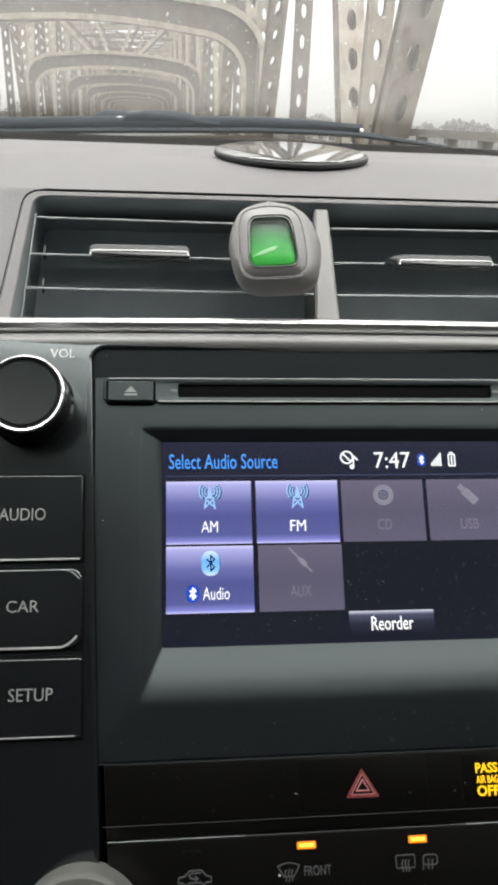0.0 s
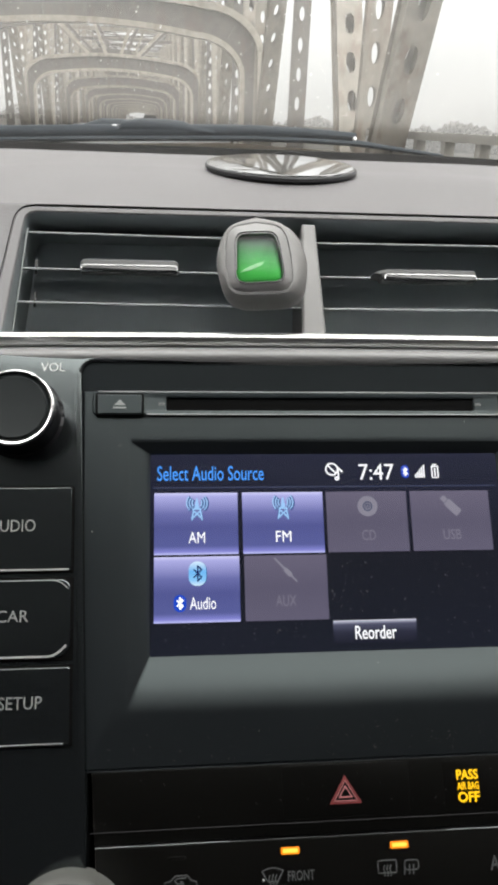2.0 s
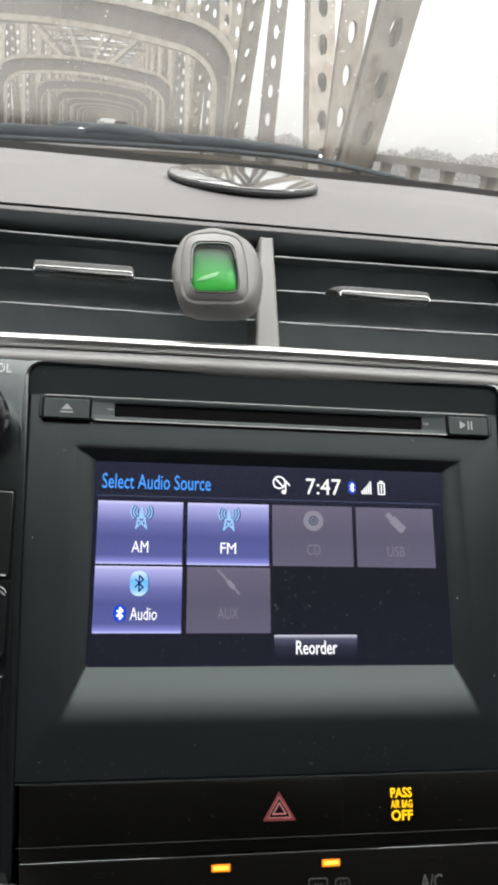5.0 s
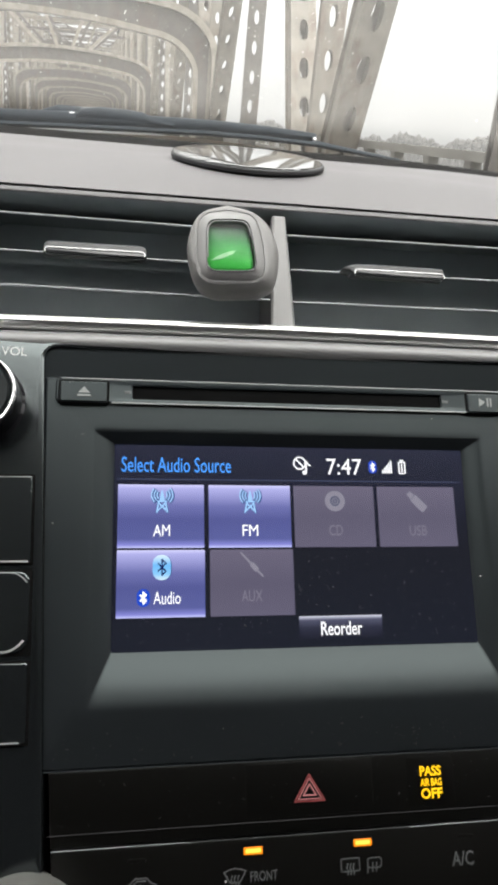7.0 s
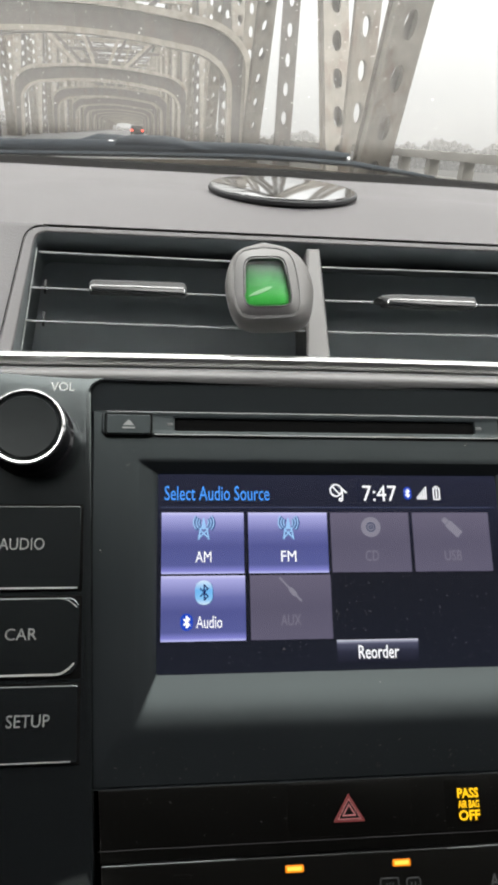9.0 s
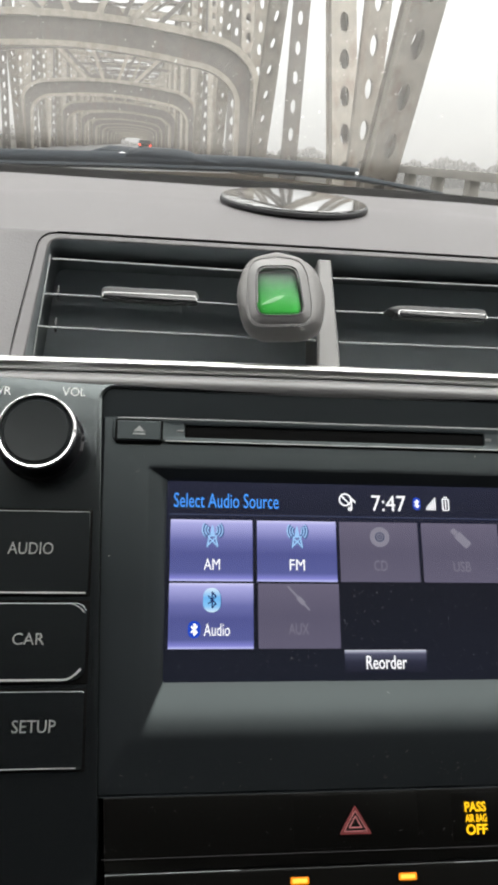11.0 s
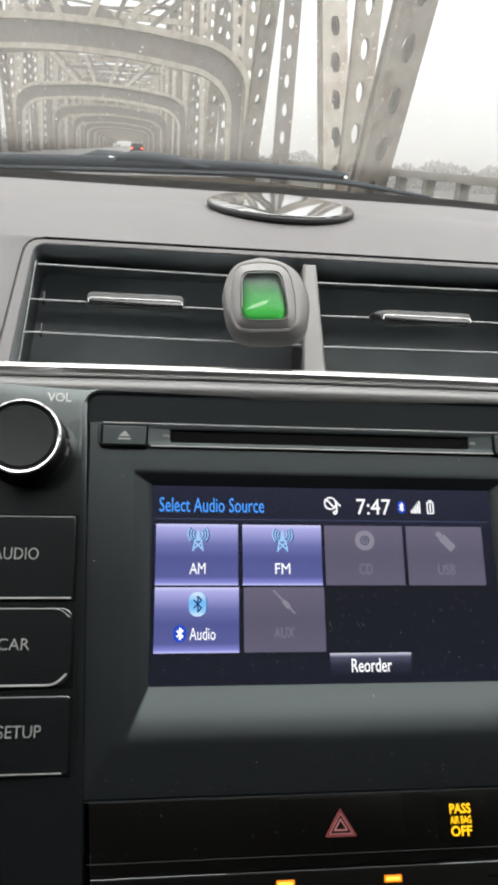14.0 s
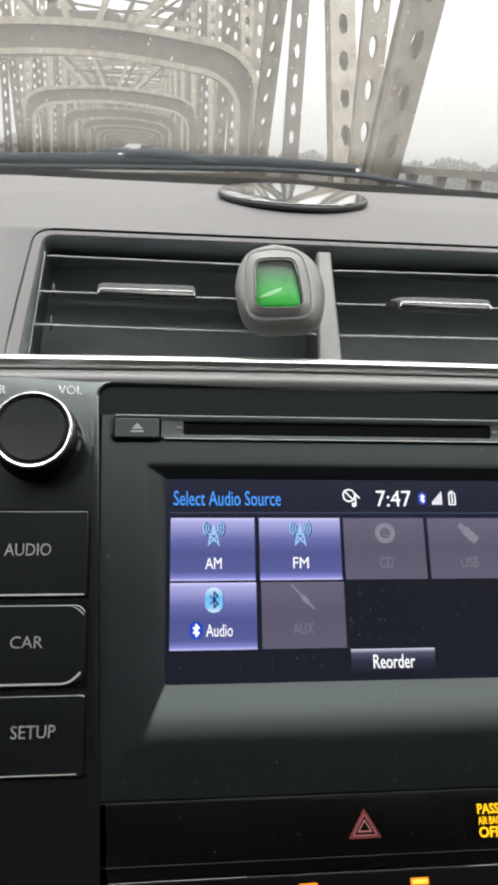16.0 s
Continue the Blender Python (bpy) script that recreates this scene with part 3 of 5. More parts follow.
def vent(side):
    ob = thing("air_vent", (0 if side < 0 else 2 * MID, 20, 75), "dark car air vent with three slats and chrome slide tab", "air vent", group="dashboard air vents")
    fx = (lambda x: x) if side < 0 else mirror_x
    for z, xl, xr, outer, inner in ((116.3, -55.2, 65.0, 2.1, 0.9), (99.6, -57.3, 64.2, 1.5, 0.6), (84.2, -59.0, 63.4, 1.2, 0.3)):
        outer, inner = (outer, inner) if side < 0 else (0.8, 0.0)
        rise = 20.2 * (z + 51.0) / 303.0
        prof = [(12.6, z + 0.7), (11.8, z + 0.45), (11.6, z + 0.05), (12.0, z - 0.3), (32, z + rise), (32, z + rise + 0.5)]
        slat = part("slat", sloped(ribbon(prof, min(fx(xl), fx(xr)), max(fx(xl), fx(xr))), fx(xl), outer, fx(xr), inner), SLATBODY, ob, smooth=20)
        part("slat_edge", sloped(ribbon([(11.9, z + 0.62), (11.45, z + 0.35), (11.45, z - 0.05), (11.9, z - 0.2)], min(fx(xl), fx(xr)), max(fx(xl), fx(xr))), fx(xl), outer, fx(xr), inner), SLAT, slat, "thin pale front edge", smooth=30)
    if side < 0:
        x0, x1, zc = -32.4, 9.9, 100.6
    else:
        x0, x1, zc = 100.2, 143.6, 98.9
    if side < 0:
        hood = rounded(x0, x1, zc - 1.6, zc + 3.3, [0.6, 0.6, 2.6, 2.6], 5)
    else:
        hood = [(x0 - 4.5, zc + 0.6), (x0 - 1.0, zc - 0.2), (x0 - 0.4, zc - 1.6), (x1, zc - 1.6)] + arc(x1 - 2.0, zc + 1.0, 2.0, 0, 90, 5) + [(x0 + 3.0, zc + 3.0), (x0 - 0.5, zc + 2.4)]
    tab = part("slide_tab", prism(hood, 6.4, 12.5, 0.9), TABGREY, ob, "dark grey slide tab with rounded hood", smooth=50)
    bend = [(x0 + 0.8, zc - 1.9), (x0 + 0.9, zc - 0.6), (x0 + 1.6, zc + 0.1), (x0 + 2.6, zc + 0.25), (x1 - 2.6, zc + 0.25), (x1 - 1.6, zc + 0.1), (x1 - 0.9, zc - 0.6), (x1 - 0.8, zc - 1.9)]
    part("tab_plate", prism(rounded(x0 + 0.8, x1 - 0.8, zc - 2.4, zc + 0.2, 0.5, 3), 5.9, 8, 0.3), GLOSSBLACK, tab, "dark glossy plate")
    tube = []
    for i, (x, z) in enumerate(bend):
        ax, az = bend[max(0, i - 1)]
        bx, bz = bend[min(len(bend) - 1, i + 1)]
        d = Vector((bx - ax, bz - az)).normalized()
        tube.append([(x - d.y * 0.45 * math.cos(a), 5.9 + 0.5 * math.sin(a), z - 0.45 + d.x * 0.45 * math.cos(a)) for a in (2 * math.pi * q / 10 for q in range(10))])
    part("chrome_bar", loft(tube), TABCHROME, tab, "thin chrome bar with turned-down ends")
    for z in (84.4, 99.8):
        part("slat_link", block(fx(-52) - 0.45, fx(-52) + 0.45, 13.5, 15, z, z + 6.5, bevel=0.15), RUBBER, ob, "thin grey link between slats")
    if side > 0:
        for i in range(7):
            x = x0 + 8 + 4.6 * i
            part("grip_ridge", prism(rounded(x - 0.7, x + 0.7, zc + 2.5, zc + 3.3, 0.3, 2), 6.8, 10, 0.2), TABGREY, tab, "small grip ridge", smooth=40)
    return ob


part("vent_liner", strokes([[(-56.4, 121), (-61.0, 65)]], 0.5, 13.5, 0.4), SLAT, dash, "thin pale liner edge")
part("vent_liner", strokes([[(mirror_x(-56.4), 121), (mirror_x(-61.0), 65)]], 0.5, 13.5, 0.4), SLAT, dash)
vent(-1)
vent(1)

# ---- the audio receiver ----
unit = thing("car_audio_receiver", (MID, 0, -100), "black car audio receiver with disc slot and lit touchscreen", "car stereo")
# sloped shadowed rim above the face plate
part("upper_rim", loft([[(-28.3, -5.5, 53.15), (mirror_x(-28.3), -5.5, 53.15), (mirror_x(-28.3), -2.8, 40.0), (-28.3, -2.8, 40.0)], [(-28.3, 6, 53.15), (mirror_x(-28.3), 6, 53.15), (mirror_x(-28.3), 6, 40.6), (-28.3, 6, 40.6)]]), UNIT, unit, smooth=0)


def face_plate():
    """The face with its well down to the screen; the well's lower side is a long slope that stands out at its foot."""
    out_ = rounded(-28.0, mirror_x(-28.0), -99.4, 40.6, [0.8, 0.8, 0.6, 0.6])
    top_ = rounded(-9.6, mirror_x(-9.6), -79.6, 20.3, [2, 2, 1.2, 1.2])
    scr_ = rounded(-0.9, 139.4, -60.8, 15.0, [0.8, 0.8, 0.5, 0.5])

    def swell(loop):
        """The foot of the face stands out as a rounded sill."""
        out = []
        for x, y, z in loop:
            k = max(0.0, min(1.0, (-45 - z) / 34.6)) if z > -79.7 else max(0.0, (z + 99.4) / 19.7)
            out.append((x, y - 2.3 * k * k * (3 - 2 * k), z))
        return out
    side = [swell(at_y(l, y)) for l, y in ((out_, -3.6), (inset(out_, 0.6), -4.2), (inset(top_, -6.0), -4.2), (inset(top_, -3.5), -4.2), (inset(top_, -1.8), -4.2), (inset(top_, -0.6), -4.19), (inset(top_, 0.5), -4.1))]
    floor_ = at_y(inset(scr_, -0.3), 0.3)
    curve = []
    for t in (0.08, 0.15, 0.22, 0.3, 0.4, 0.6, 0.8):
        loop = []
        for (xa, ya, za), (xb, yb, zb) in zip(side[-1], floor_):
            low = max(0.0, min(1.0, (-55 - za) / 20))
            flank = max(0.0, min(1.0, (20.3 - za) / 1.2))
            k = t * (1 - 0.1 * flank) * (1 - low) + low * t * (0.5 + 0.5 * t)
            loop.append((xa + (xb - xa) * t, ya + (yb - ya) * k, za + (zb - za) * t))
        curve.append(loop)
    return drawn_in(loft([at_y(out_, 6), *side, *curve, floor_, at_y(scr_, 1.2)], False, False))


part("face_plate", face_plate(), UNIT, unit, "satin black dusty face plate", smooth=32)
# disc slot strip
strip = rounded(-24.0, mirror_x(-24.0), 30.6, 39.8, 1.5)
slot = rounded(4.8, 130.6, 32.4, 37.4, [0.6, 0.6, 0.6, 0.6])
part("slot_strip", loft([at_y(strip, -4.0), at_y(strip, -5.2), at_y(inset(strip, 0.5), -5.6), at_y(inset(slot, -0.9), -5.6), at_y(inset(slot, -0.2), -5.3), at_y(slot, -4.0)], False, False), UNIT, unit, "satin black disc slot surround", smooth=25)
# black plate put in for the darkness inside the slot
part("slot_dark_plate", prism(slot, -4.4, -3.5, 0.05), SLOTBLACK, unit, "black plate standing for the dark slot opening")
part("slot_edge", block(-3, mirror_x(-4), -5.8, -5.3, 30.3, 30.9, bevel=0.15), SLAT, unit, "thin grey line under the slot")
part("slot_edge", block(-22, mirror_x(-22), -5.8, -5.3, 39.6, 40.1, bevel=0.15), SLAT, unit)
for x in (3.0, 132.4):
    part("slot_mark", prism(rounded(x - 1.3, x + 1.3, 34.2, 35.4, 0.3), -5.7, -5.3, 0.05), DIMINK, unit)


def small_button(x0, x1, lines, solid):
    part("button_gap", prism(rounded(x0 - 0.8, x1 + 0.8, 29.8, 39.2, 1.2), -5.72, -4, 0.1), SLOTBLACK, unit, "dark gap round the button")
    cap = part("push_button", prism(rounded(x0, x1, 30.4, 38.5, 0.8), -6.6, -4, 0.5), UNIT, unit, "small black push button", smooth=6)
    if solid:
        part("symbol", loft([at_y(solid, -6.58), at_y(solid, -6.72)]), INK, cap, "pale printed symbol")
    part("symbol", strokes(lines, 0.7, -6.6), INK, cap, "pale printed symbol")


small_button(-22.2, -4.8, [[(-15.6, 33.0), (-11.2, 33.0)]], [(-15.6, 34.0), (-11.2, 34.0), (-13.4, 36.4)])
small_button(142.0, mirror_x(-22.0), [[(150.8, 33.2), (150.8, 36.4)], [(152.2, 33.2), (152.2, 36.4)]], [(147.0, 33.0), (149.8, 34.8), (147.0, 36.6)])

# the lit display
disp = part("display", prism(rounded(-1.6, 140.2, -61.6, 15.8, 0.5), 0.0, 4, 0.05), SCREEN, unit, "lit liquid-crystal touchscreen", smooth=0)
uvl = disp.data.uv_layers.new(name="UVMap")
zs_ = [v.co.z for v in disp.data.vertices]
for lp in disp.data.loops:
    uvl.data[lp.index].uv = (0.5, (max(zs_) - disp.data.vertices[lp.vertex_index].co.z) / (max(zs_) - min(zs_)))


def word(text, x0, x1, z0, z1, mat, y=-0.16, bold=0.008):
    return part("lettering", lettering(text, x0, x1, z0, z1, y, bold=bold), mat, disp, smooth=0)


word("Select Audio Source", 1.1, 43.3, 4.9, 10.8, BLUETEXT, 0, bold=0.002)
word("7:47", 82.1, 96.6, 4.7, 11.3, WHITETEXT, 0, bold=0.0)
part("divider_line", block(-0.5, 138.5, -0.1, 0.05, 1.9, 2.3), LINE, disp)
ROW1, ROW2 = (-24.1, 0.0), (-49.6, -24.9)
for x0, x1, (z0, z1), mat in ((0, 32.6, ROW1, TILE), (34.4, 66.6, ROW1, TILE), (68.0, 100.8, ROW1, TILEOFF), (102.4, 135.2, ROW1, TILEOFF), (0, 32.8, ROW2, TILE), (34.7, 67.0, ROW2, TILEOFF)):
    lit_plate("screen_tile", x0, x1, z0, z1, 0, mat, disp)
lit_plate("screen_tile", 68.4, 101.1, -58.9, -50.2, 0, BAR, disp, "dark soft button with bright upper edge")
word("AM", 13.3, 19.6, -19.7, -15.4, WHITETEXT, bold=0.0)
word("FM", 47.4, 53.5, -19.7, -15.4, WHITETEXT, bold=0.0)
word("CD", 81.8, 87.4, -19.7, -15.4, DIMTEXT)
word("USB", 115.0, 122.4, -19.8, -15.6, DIMTEXT)
word("AUX", 46.5, 54.6, -44.4, -40.1, DIMTEXT)
word("Audio", 13.6, 23.6, -44.8, -40.2, WHITETEXT, bold=0.0)
word("Reorder", 76.8, 93.0, -57.4, -52.3, WHITETEXT)


WAVEBLUE = glowing("screen_wave_blue", [(0, srgb(165, 205, 250))])
MASTBLUE = glowing("screen_mast_blue", [(0, srgb(160, 205, 252))])
BADGEBLUE = glowing("screen_badge_blue", [(0.0, srgb(215, 238, 255)), (0.4, srgb(110, 185, 245)), (0.75, srgb(135, 200, 250)), (1.0, srgb(215, 238, 255))])


def mast(cx):
    """Radio mast with waves on both sides, each stroke edged in navy."""
    tower = [[(cx - 1.3, -6.7), (cx - 2.0, -10.6)], [(cx + 1.3, -6.7), (cx + 2.0, -10.6)], [(cx - 1.2, -7.2), (cx + 1.5, -9.8)], [(cx + 1.2, -7.2), (cx - 1.5, -9.8)], [(cx - 1.6, -6.4), (cx + 1.6, -6.4)]]
    waves = [arc(cx, -4.0, r, -42, 38, 8, r * 0.98) for r in (1.9, 2.95, 4.0)] + [arc(cx, -4.0, r, 142, 222, 8, r * 0.98) for r in (1.9, 2.95, 4.0)]
    part("symbol_shadow", strokes(tower + [[(cx + 0.25 + x - cx, z - 0.2) for x, z in w] for w in waves], 0.95, -0.155, 0.03), NAVYLINE, disp, smooth=0)
    spire = [(cx - 1.0, -6.2), (cx + 1.0, -6.2), (cx + 0.25, -2.2), (cx - 0.25, -2.2)]
    part("mast_symbol", strokes(tower, 0.62, -0.19, 0.06, bm=loft([at_y(spire, -0.19), at_y(spire, -0.25)])), MASTBLUE, disp, smooth=0)
    part("wave_symbol", strokes(waves, 0.5, -0.19, 0.06), WAVEBLUE, disp, smooth=0)


mast(16.6)
mast(50.6)
part("disc_symbol", loft([at_y(arc(84.7, -6.0, 4.1, 0, 345, 23), -0.15), at_y(arc(84.7, -6.0, 4.1, 0, 345, 23), -0.25)]), DIMICON, disp, smooth=0)
part("disc_hole_symbol", strokes([arc(84.7, -6.0, 1.7, 0, 360, 16)], 0.5, -0.26), LINE, disp, smooth=0)
part("disc_hole_symbol", strokes([arc(84.7, -6.0, 0.7, 0, 360, 12)], 0.5, -0.26), LINE, disp, smooth=0)


def turned(pts, cx, cz, a):
    c, s = math.cos(radians(a)), math.sin(radians(a))
    return [(cx + x * c - z * s, cz + x * s + z * c) for x, z in pts]


stick = turned(rounded(-2.6, 4.4, -1.7, 1.7, 0.6, 3), 119.2, -6.2, -45)
plug = turned(rounded(-5.2, -2.8, -1.1, 1.1, 0.1, 1), 119.2, -6.2, -45)
part("stick_symbol", loft([at_y(stick, -0.15), at_y(stick, -0.25)], bm=loft([at_y(plug, -0.15), at_y(plug, -0.25)])), DIMICON, disp, smooth=0)
jack = turned(rounded(-0.6, 3.0, -0.95, 0.95, 0.4, 2), 50.8, -30.6, -47)
part("jack_symbol", loft([at_y(jack, -0.15), at_y(jack, -0.25)], bm=strokes([turned([(-6.2, 0), (-0.6, 0)], 50.8, -30.6, -47), turned([(3.0, 0), (6.0, 0)], 50.8, -30.6, -47)], 0.7, -0.15)), DIMICON, disp, smooth=0)


def rune(cx, cz, h):
    return [[(cx - 0.5 * h, cz - 0.5 * h), (cx + 0.5 * h, cz + 0.5 * h), (cx, cz + h), (cx, cz - h), (cx + 0.5 * h, cz - 0.5 * h), (cx - 0.5 * h, cz + 0.5 * h)]]


badge = rounded(13.4, 20.3, -36.1, -26.8, 3.3, 5)
part("badge_shadow", loft([at_y(badge, -0.15), at_y(badge, -0.17)]), NAVYLINE, disp, smooth=0)
lit_plate("wireless_badge", 13.2, 20.0, -36.0, -26.7, -0.16, BADGEBLUE, disp, r=3.2, n=7)
part("wireless_symbol", strokes(rune(16.7, -31.3, 2.9), 0.55, -0.32), NAVY, disp, smooth=0)
badge = rounded(7.5, 12.3, -45.6, -39.2, 2.35, 5)
part("wireless_badge", loft([at_y(badge, -0.15), at_y(badge, -0.22)]), DEEPBLUE, disp, smooth=0)
part("wireless_symbol", strokes(rune(9.9, -42.4, 2.0), 0.7, -0.23), WHITETEXT, disp, smooth=0)
badge = rounded(99.6, 102.9, 5.4, 10.7, 1.6, 4)
part("wireless_badge", loft([at_y(badge, 0), at_y(badge, -0.1)]), DEEPBLUE, disp, smooth=0)
part("wireless_symbol", strokes(rune(101.25, 8.0, 1.6), 0.5, -0.12), WHITETEXT, disp, smooth=0)
for i in range(5):
    lit_plate("signal_bar", 105.3 + 0.88 * i, 105.9 + 0.88 * i, 5.5, 7.0 + 0.95 * i, 0, WHITETEXT, disp, r=0.01)
part("battery_symbol", strokes([rounded(112.5, 115.0, 5.6, 10.2, 0.2, 1) + [(112.5, 5.8)], [(113.2, 10.9), (114.3, 10.9)], [(113.75, 6.4), (113.75, 9.4)]], 0.55, 0), WHITETEXT, disp, smooth=0)
part("muted_note_symbol", strokes([arc(71.0, 9.2, 2.4, 0, 360, 16), [(69.4, 10.8), (72.6, 7.5)], [(73.6, 5.4), (73.6, 9.8), (75.2, 8.2)], arc(72.9, 5.4, 0.6, 0, 360, 8)], 0.6, 0), WHITETEXT, disp, smooth=0)

# ---- volume knob ----
KX, KZ = -50.9, 29.1
knob = thing("volume_knob", (KX, -6, KZ), "gloss black rotary volume knob with chrome ring", "knob")
part("knob_skirt", disc_solid(KX, KZ, [(16.4, -5), (16.4, -7.0), (15.4, -8.0), (15.0, -18), (14.6, -18.5)]), GLOSSBLACK, knob, "gloss black skirt")
part("knob_ring", disc_solid(KX, KZ, [(14.5, -17.5), (14.8, -19.0), (14.6, -20.1), (14.0, -20.6), (13.4, -20.4), (13.2, -19.0)]), CHROME, knob, "chrome ring")
part("knob_cap", disc_solid(KX, KZ, [(13.3, -17), (13.3, -19.4), (12.9, -19.8), (12.3, -19.5), (12.0, -20.2), (11.6, -20.5), (9.0, -20.2), (4.0, -20.0), (0.6, -19.9)]), CAP, knob, "matt black dished cap")
part("lettering", lettering("VOL", -44.3, -35.1, 48.0, 51.5, -6.0, bold=0.0), BRIGHTINK, dash, "pale printed lettering", smooth=0)
part("lettering", lettering("PWR", -74.0, -64.2, 47.7, 51.1, -6.0), BRIGHTINK, dash, "pale printed lettering", smooth=0)


# ---- the buttons below the knob ----
def side_button(text, z0, z1, box, chamfer_bottom, chamfer_top, foot):
    ob = thing("push_button", (-60, -6, z0), f"dark grey rectangular button lettered {text} with bright edge", "button", group="buttons beside the screen")
    r = [1.0, 5.0 if chamfer_bottom else 0.8, 4.0 if chamfer_top else 0.8, 1.0]
    gap = rounded(-92, -30.8, z0 - 1.0, z1 + 0.8, 0.8) if foot != "narrow" else [(-60.2, z0 - 0.8), (-30.8, z0 - 0.8), (-30.8, z1 + 0.7), (-68.6, z1 + 0.7)]
    part("button_gap", drawn_in(prism(gap, -6.25, -5, 0.1)), SLOTBLACK, ob, "dark gap")
    shape = rounded(-91, -31.6, z0, z1, r) if foot != "narrow" else [(-59.5, z0), (-32.2, z0), (-31.6, z0 + 0.6), (-31.6, z1 - 0.6), (-32.2, z1), (-67.5, z1)]
    part("button_cap", drawn_in(prism(shape, -7.0, -6, 0.45)), FASCIA, ob, smooth=6)
    x0, x1, lz0, lz1 = box
    part("lettering", lettering(text, x0, x1, lz0, lz1, -7.0, bold=0.0), INK, ob, "pale printed lettering", smooth=0)
    if foot == "curl":
        line = [(-90, z0 + 0.5), (-37.5, z0 + 0.5)] + [(-37.5 + 6.2 * t, z0 + 0.5 + 3.6 * t * t) for t in (0.25, 0.5, 0.75, 1.0)]
        part("bright_edge", strokes([line], 0.75, -7.0, 0.35), EDGE, ob, "bright silver edge")
        top = [(-90, z1 - 0.4), (-36.5, z1 - 0.4)] + [(-36.5 + 5.6 * t, z1 - 0.4 - 3.2 * t * t) for t in (0.25, 0.5, 0.75, 1.0)]
        part("upper_edge", strokes([top], 0.4, -7.0, 0.1), SLAT, ob, "thin grey edge")
    else:
        part("bright_edge", strokes([[(-90 if foot == "wide" else -58, z0 + 0.3), (-31.2, z0 + 0.3)]], 0.65 if foot == "wide" else 0.35, -7.0, 0.35), EDGE, ob, "bright silver edge")
        part("upper_edge", strokes([[(-90 if foot == "wide" else -67, z1 - 0.3), (-31.2, z1 - 0.3)]], 0.3, -7.0, 0.1), SLAT, ob, "thin grey edge")
    return ob


side_button("AUDIO", -29.6, 1.4, (-60.2, -43.6, -15.2, -10.7), False, False, "wide")
side_button("CAR", -60.6, -32.8, (-56.0, -44.7, -47.9, -43.7), True, True, "curl")
side_button("SETUP", -89.8, -63.8, (-53.8, -38.8, -77.8, -73.5), False, False, "narrow")

# ---- hazard switch row and climate panel ----
row_ = thing("switch_row", (MID, -4, -118), "black switch strip under the audio receiver", "switch panel")
part("strip_edge", block(-23.0, mirror_x(-23.0), -5.0, -3.5, -99.75, -99.45, bevel=0.1), UNIT, row_, "thin upper edge")
part("strip_face", drawn_in(prism(rounded(-24.4, mirror_x(-24.4), -123.2, -99.7, 0.6), -5.0, -3, 0.2)), LOWER, row_)
hz = thing("hazard_switch", (68.6, -5, -113), "black hazard switch with dim red triangle", "switch")
part("switch_cap", prism(rounded(46, 92, -118.0, -100.4, 0.6), -5.05, -4, 0.05), LOWER, hz)
tri = [(63.2, -113.4), (74.0, -113.4), (68.6, -104.8)]
tri_bm = strokes([tri + [tri[0]]], 0.65, -5.15)
part("triangle", tri_bm, HAZARD, hz, "dim red triangle", smooth=0)
tri2 = [(64.4, -112.7), (72.8, -112.7), (68.6, -106.0)]
part("triangle_line", strokes([tri2 + [tri2[0]]], 0.35, -5.3), HAZARDIN, hz, smooth=0)
tri3 = [(66.3, -111.5), (70.9, -111.5), (68.6, -107.9)]
part("triangle_line", strokes([tri3 + [tri3[0]]], 0.5, -5.3), HAZARDIN, hz, smooth=0)
bag = thing("airbag_indicator", (114, -5, -115), "lit amber passenger airbag off indicator", "indicator light")
part("indicator_lens", prism(rounded(105, 123, -117.4, -101.0, 0.8), -5.03, -4, 0.03), LOWER, bag, "black lens")
part("lettering", lettering("PASS", 109.9, 118.0, -107.6, -104.2, -5.3, bold=0.025), AMBERTEXT, bag, "lit amber lettering", smooth=0)
part("lettering", lettering("AIR BAG", 109.9, 118.0, -111.0, -108.4, -5.3, bold=0.02), AMBERTEXT, bag, "lit amber lettering", smooth=0)
part("lettering", lettering("OFF", 109.9, 118.0, -115.2, -111.7, -5.3, bold=0.025), AMBERTEXT, bag, "lit amber lettering", smooth=0)

climate = thing("climate_panel", (MID, -4, -170), "black climate control panel with two lit amber lamps", "control panel")
part("panel_face", drawn_in(prism(rounded(-24.4, mirror_x(-24.4), -175, -123.8, 1.0), -5.4, -3, 0.7)), LOWER, climate)
part("panel_seam", block(-19.5, 27.0, -5.7, -5.3, -123.9, -123.65, bevel=0.08), SLAT, climate, "thin bright seam")
part("panel_seam", block(27.4, 104.0, -5.65, -5.3, -123.95, -123.75, bevel=0.06), DIMINK, climate, "thin dim seam")
part("panel_seam", block(104.4, 158.0, -5.7, -5.3, -124.0, -123.72, bevel=0.08), SLAT, climate, "thin grey seam")
part("panel_seam", block(-21.0, 158.0, -5.25, -4.9, -119.3, -119.05, bevel=0.05), RUBBER, climate)
for x in (44.8, 83.8):
    lamp = part("lamp", prism(rounded(x - 0.2, x + 6.4, -129.0, -126.6, 0.5), -5.6, -5, 0.1), AMBERRIM, climate, "lit amber lamp")
    part("lamp_core", prism(rounded(x + 0.4, x + 5.8, -128.5, -127.1, 0.4), -5.75, -5.5, 0.1), AMBER, lamp)
for x in (0.5, 117.5):
    part("lamp_window", prism(rounded(x + 5, x + 11, -128.8, -127.6, 0.4), -5.5, -5, 0.1), LOWER, climate, "unlit lamp window")


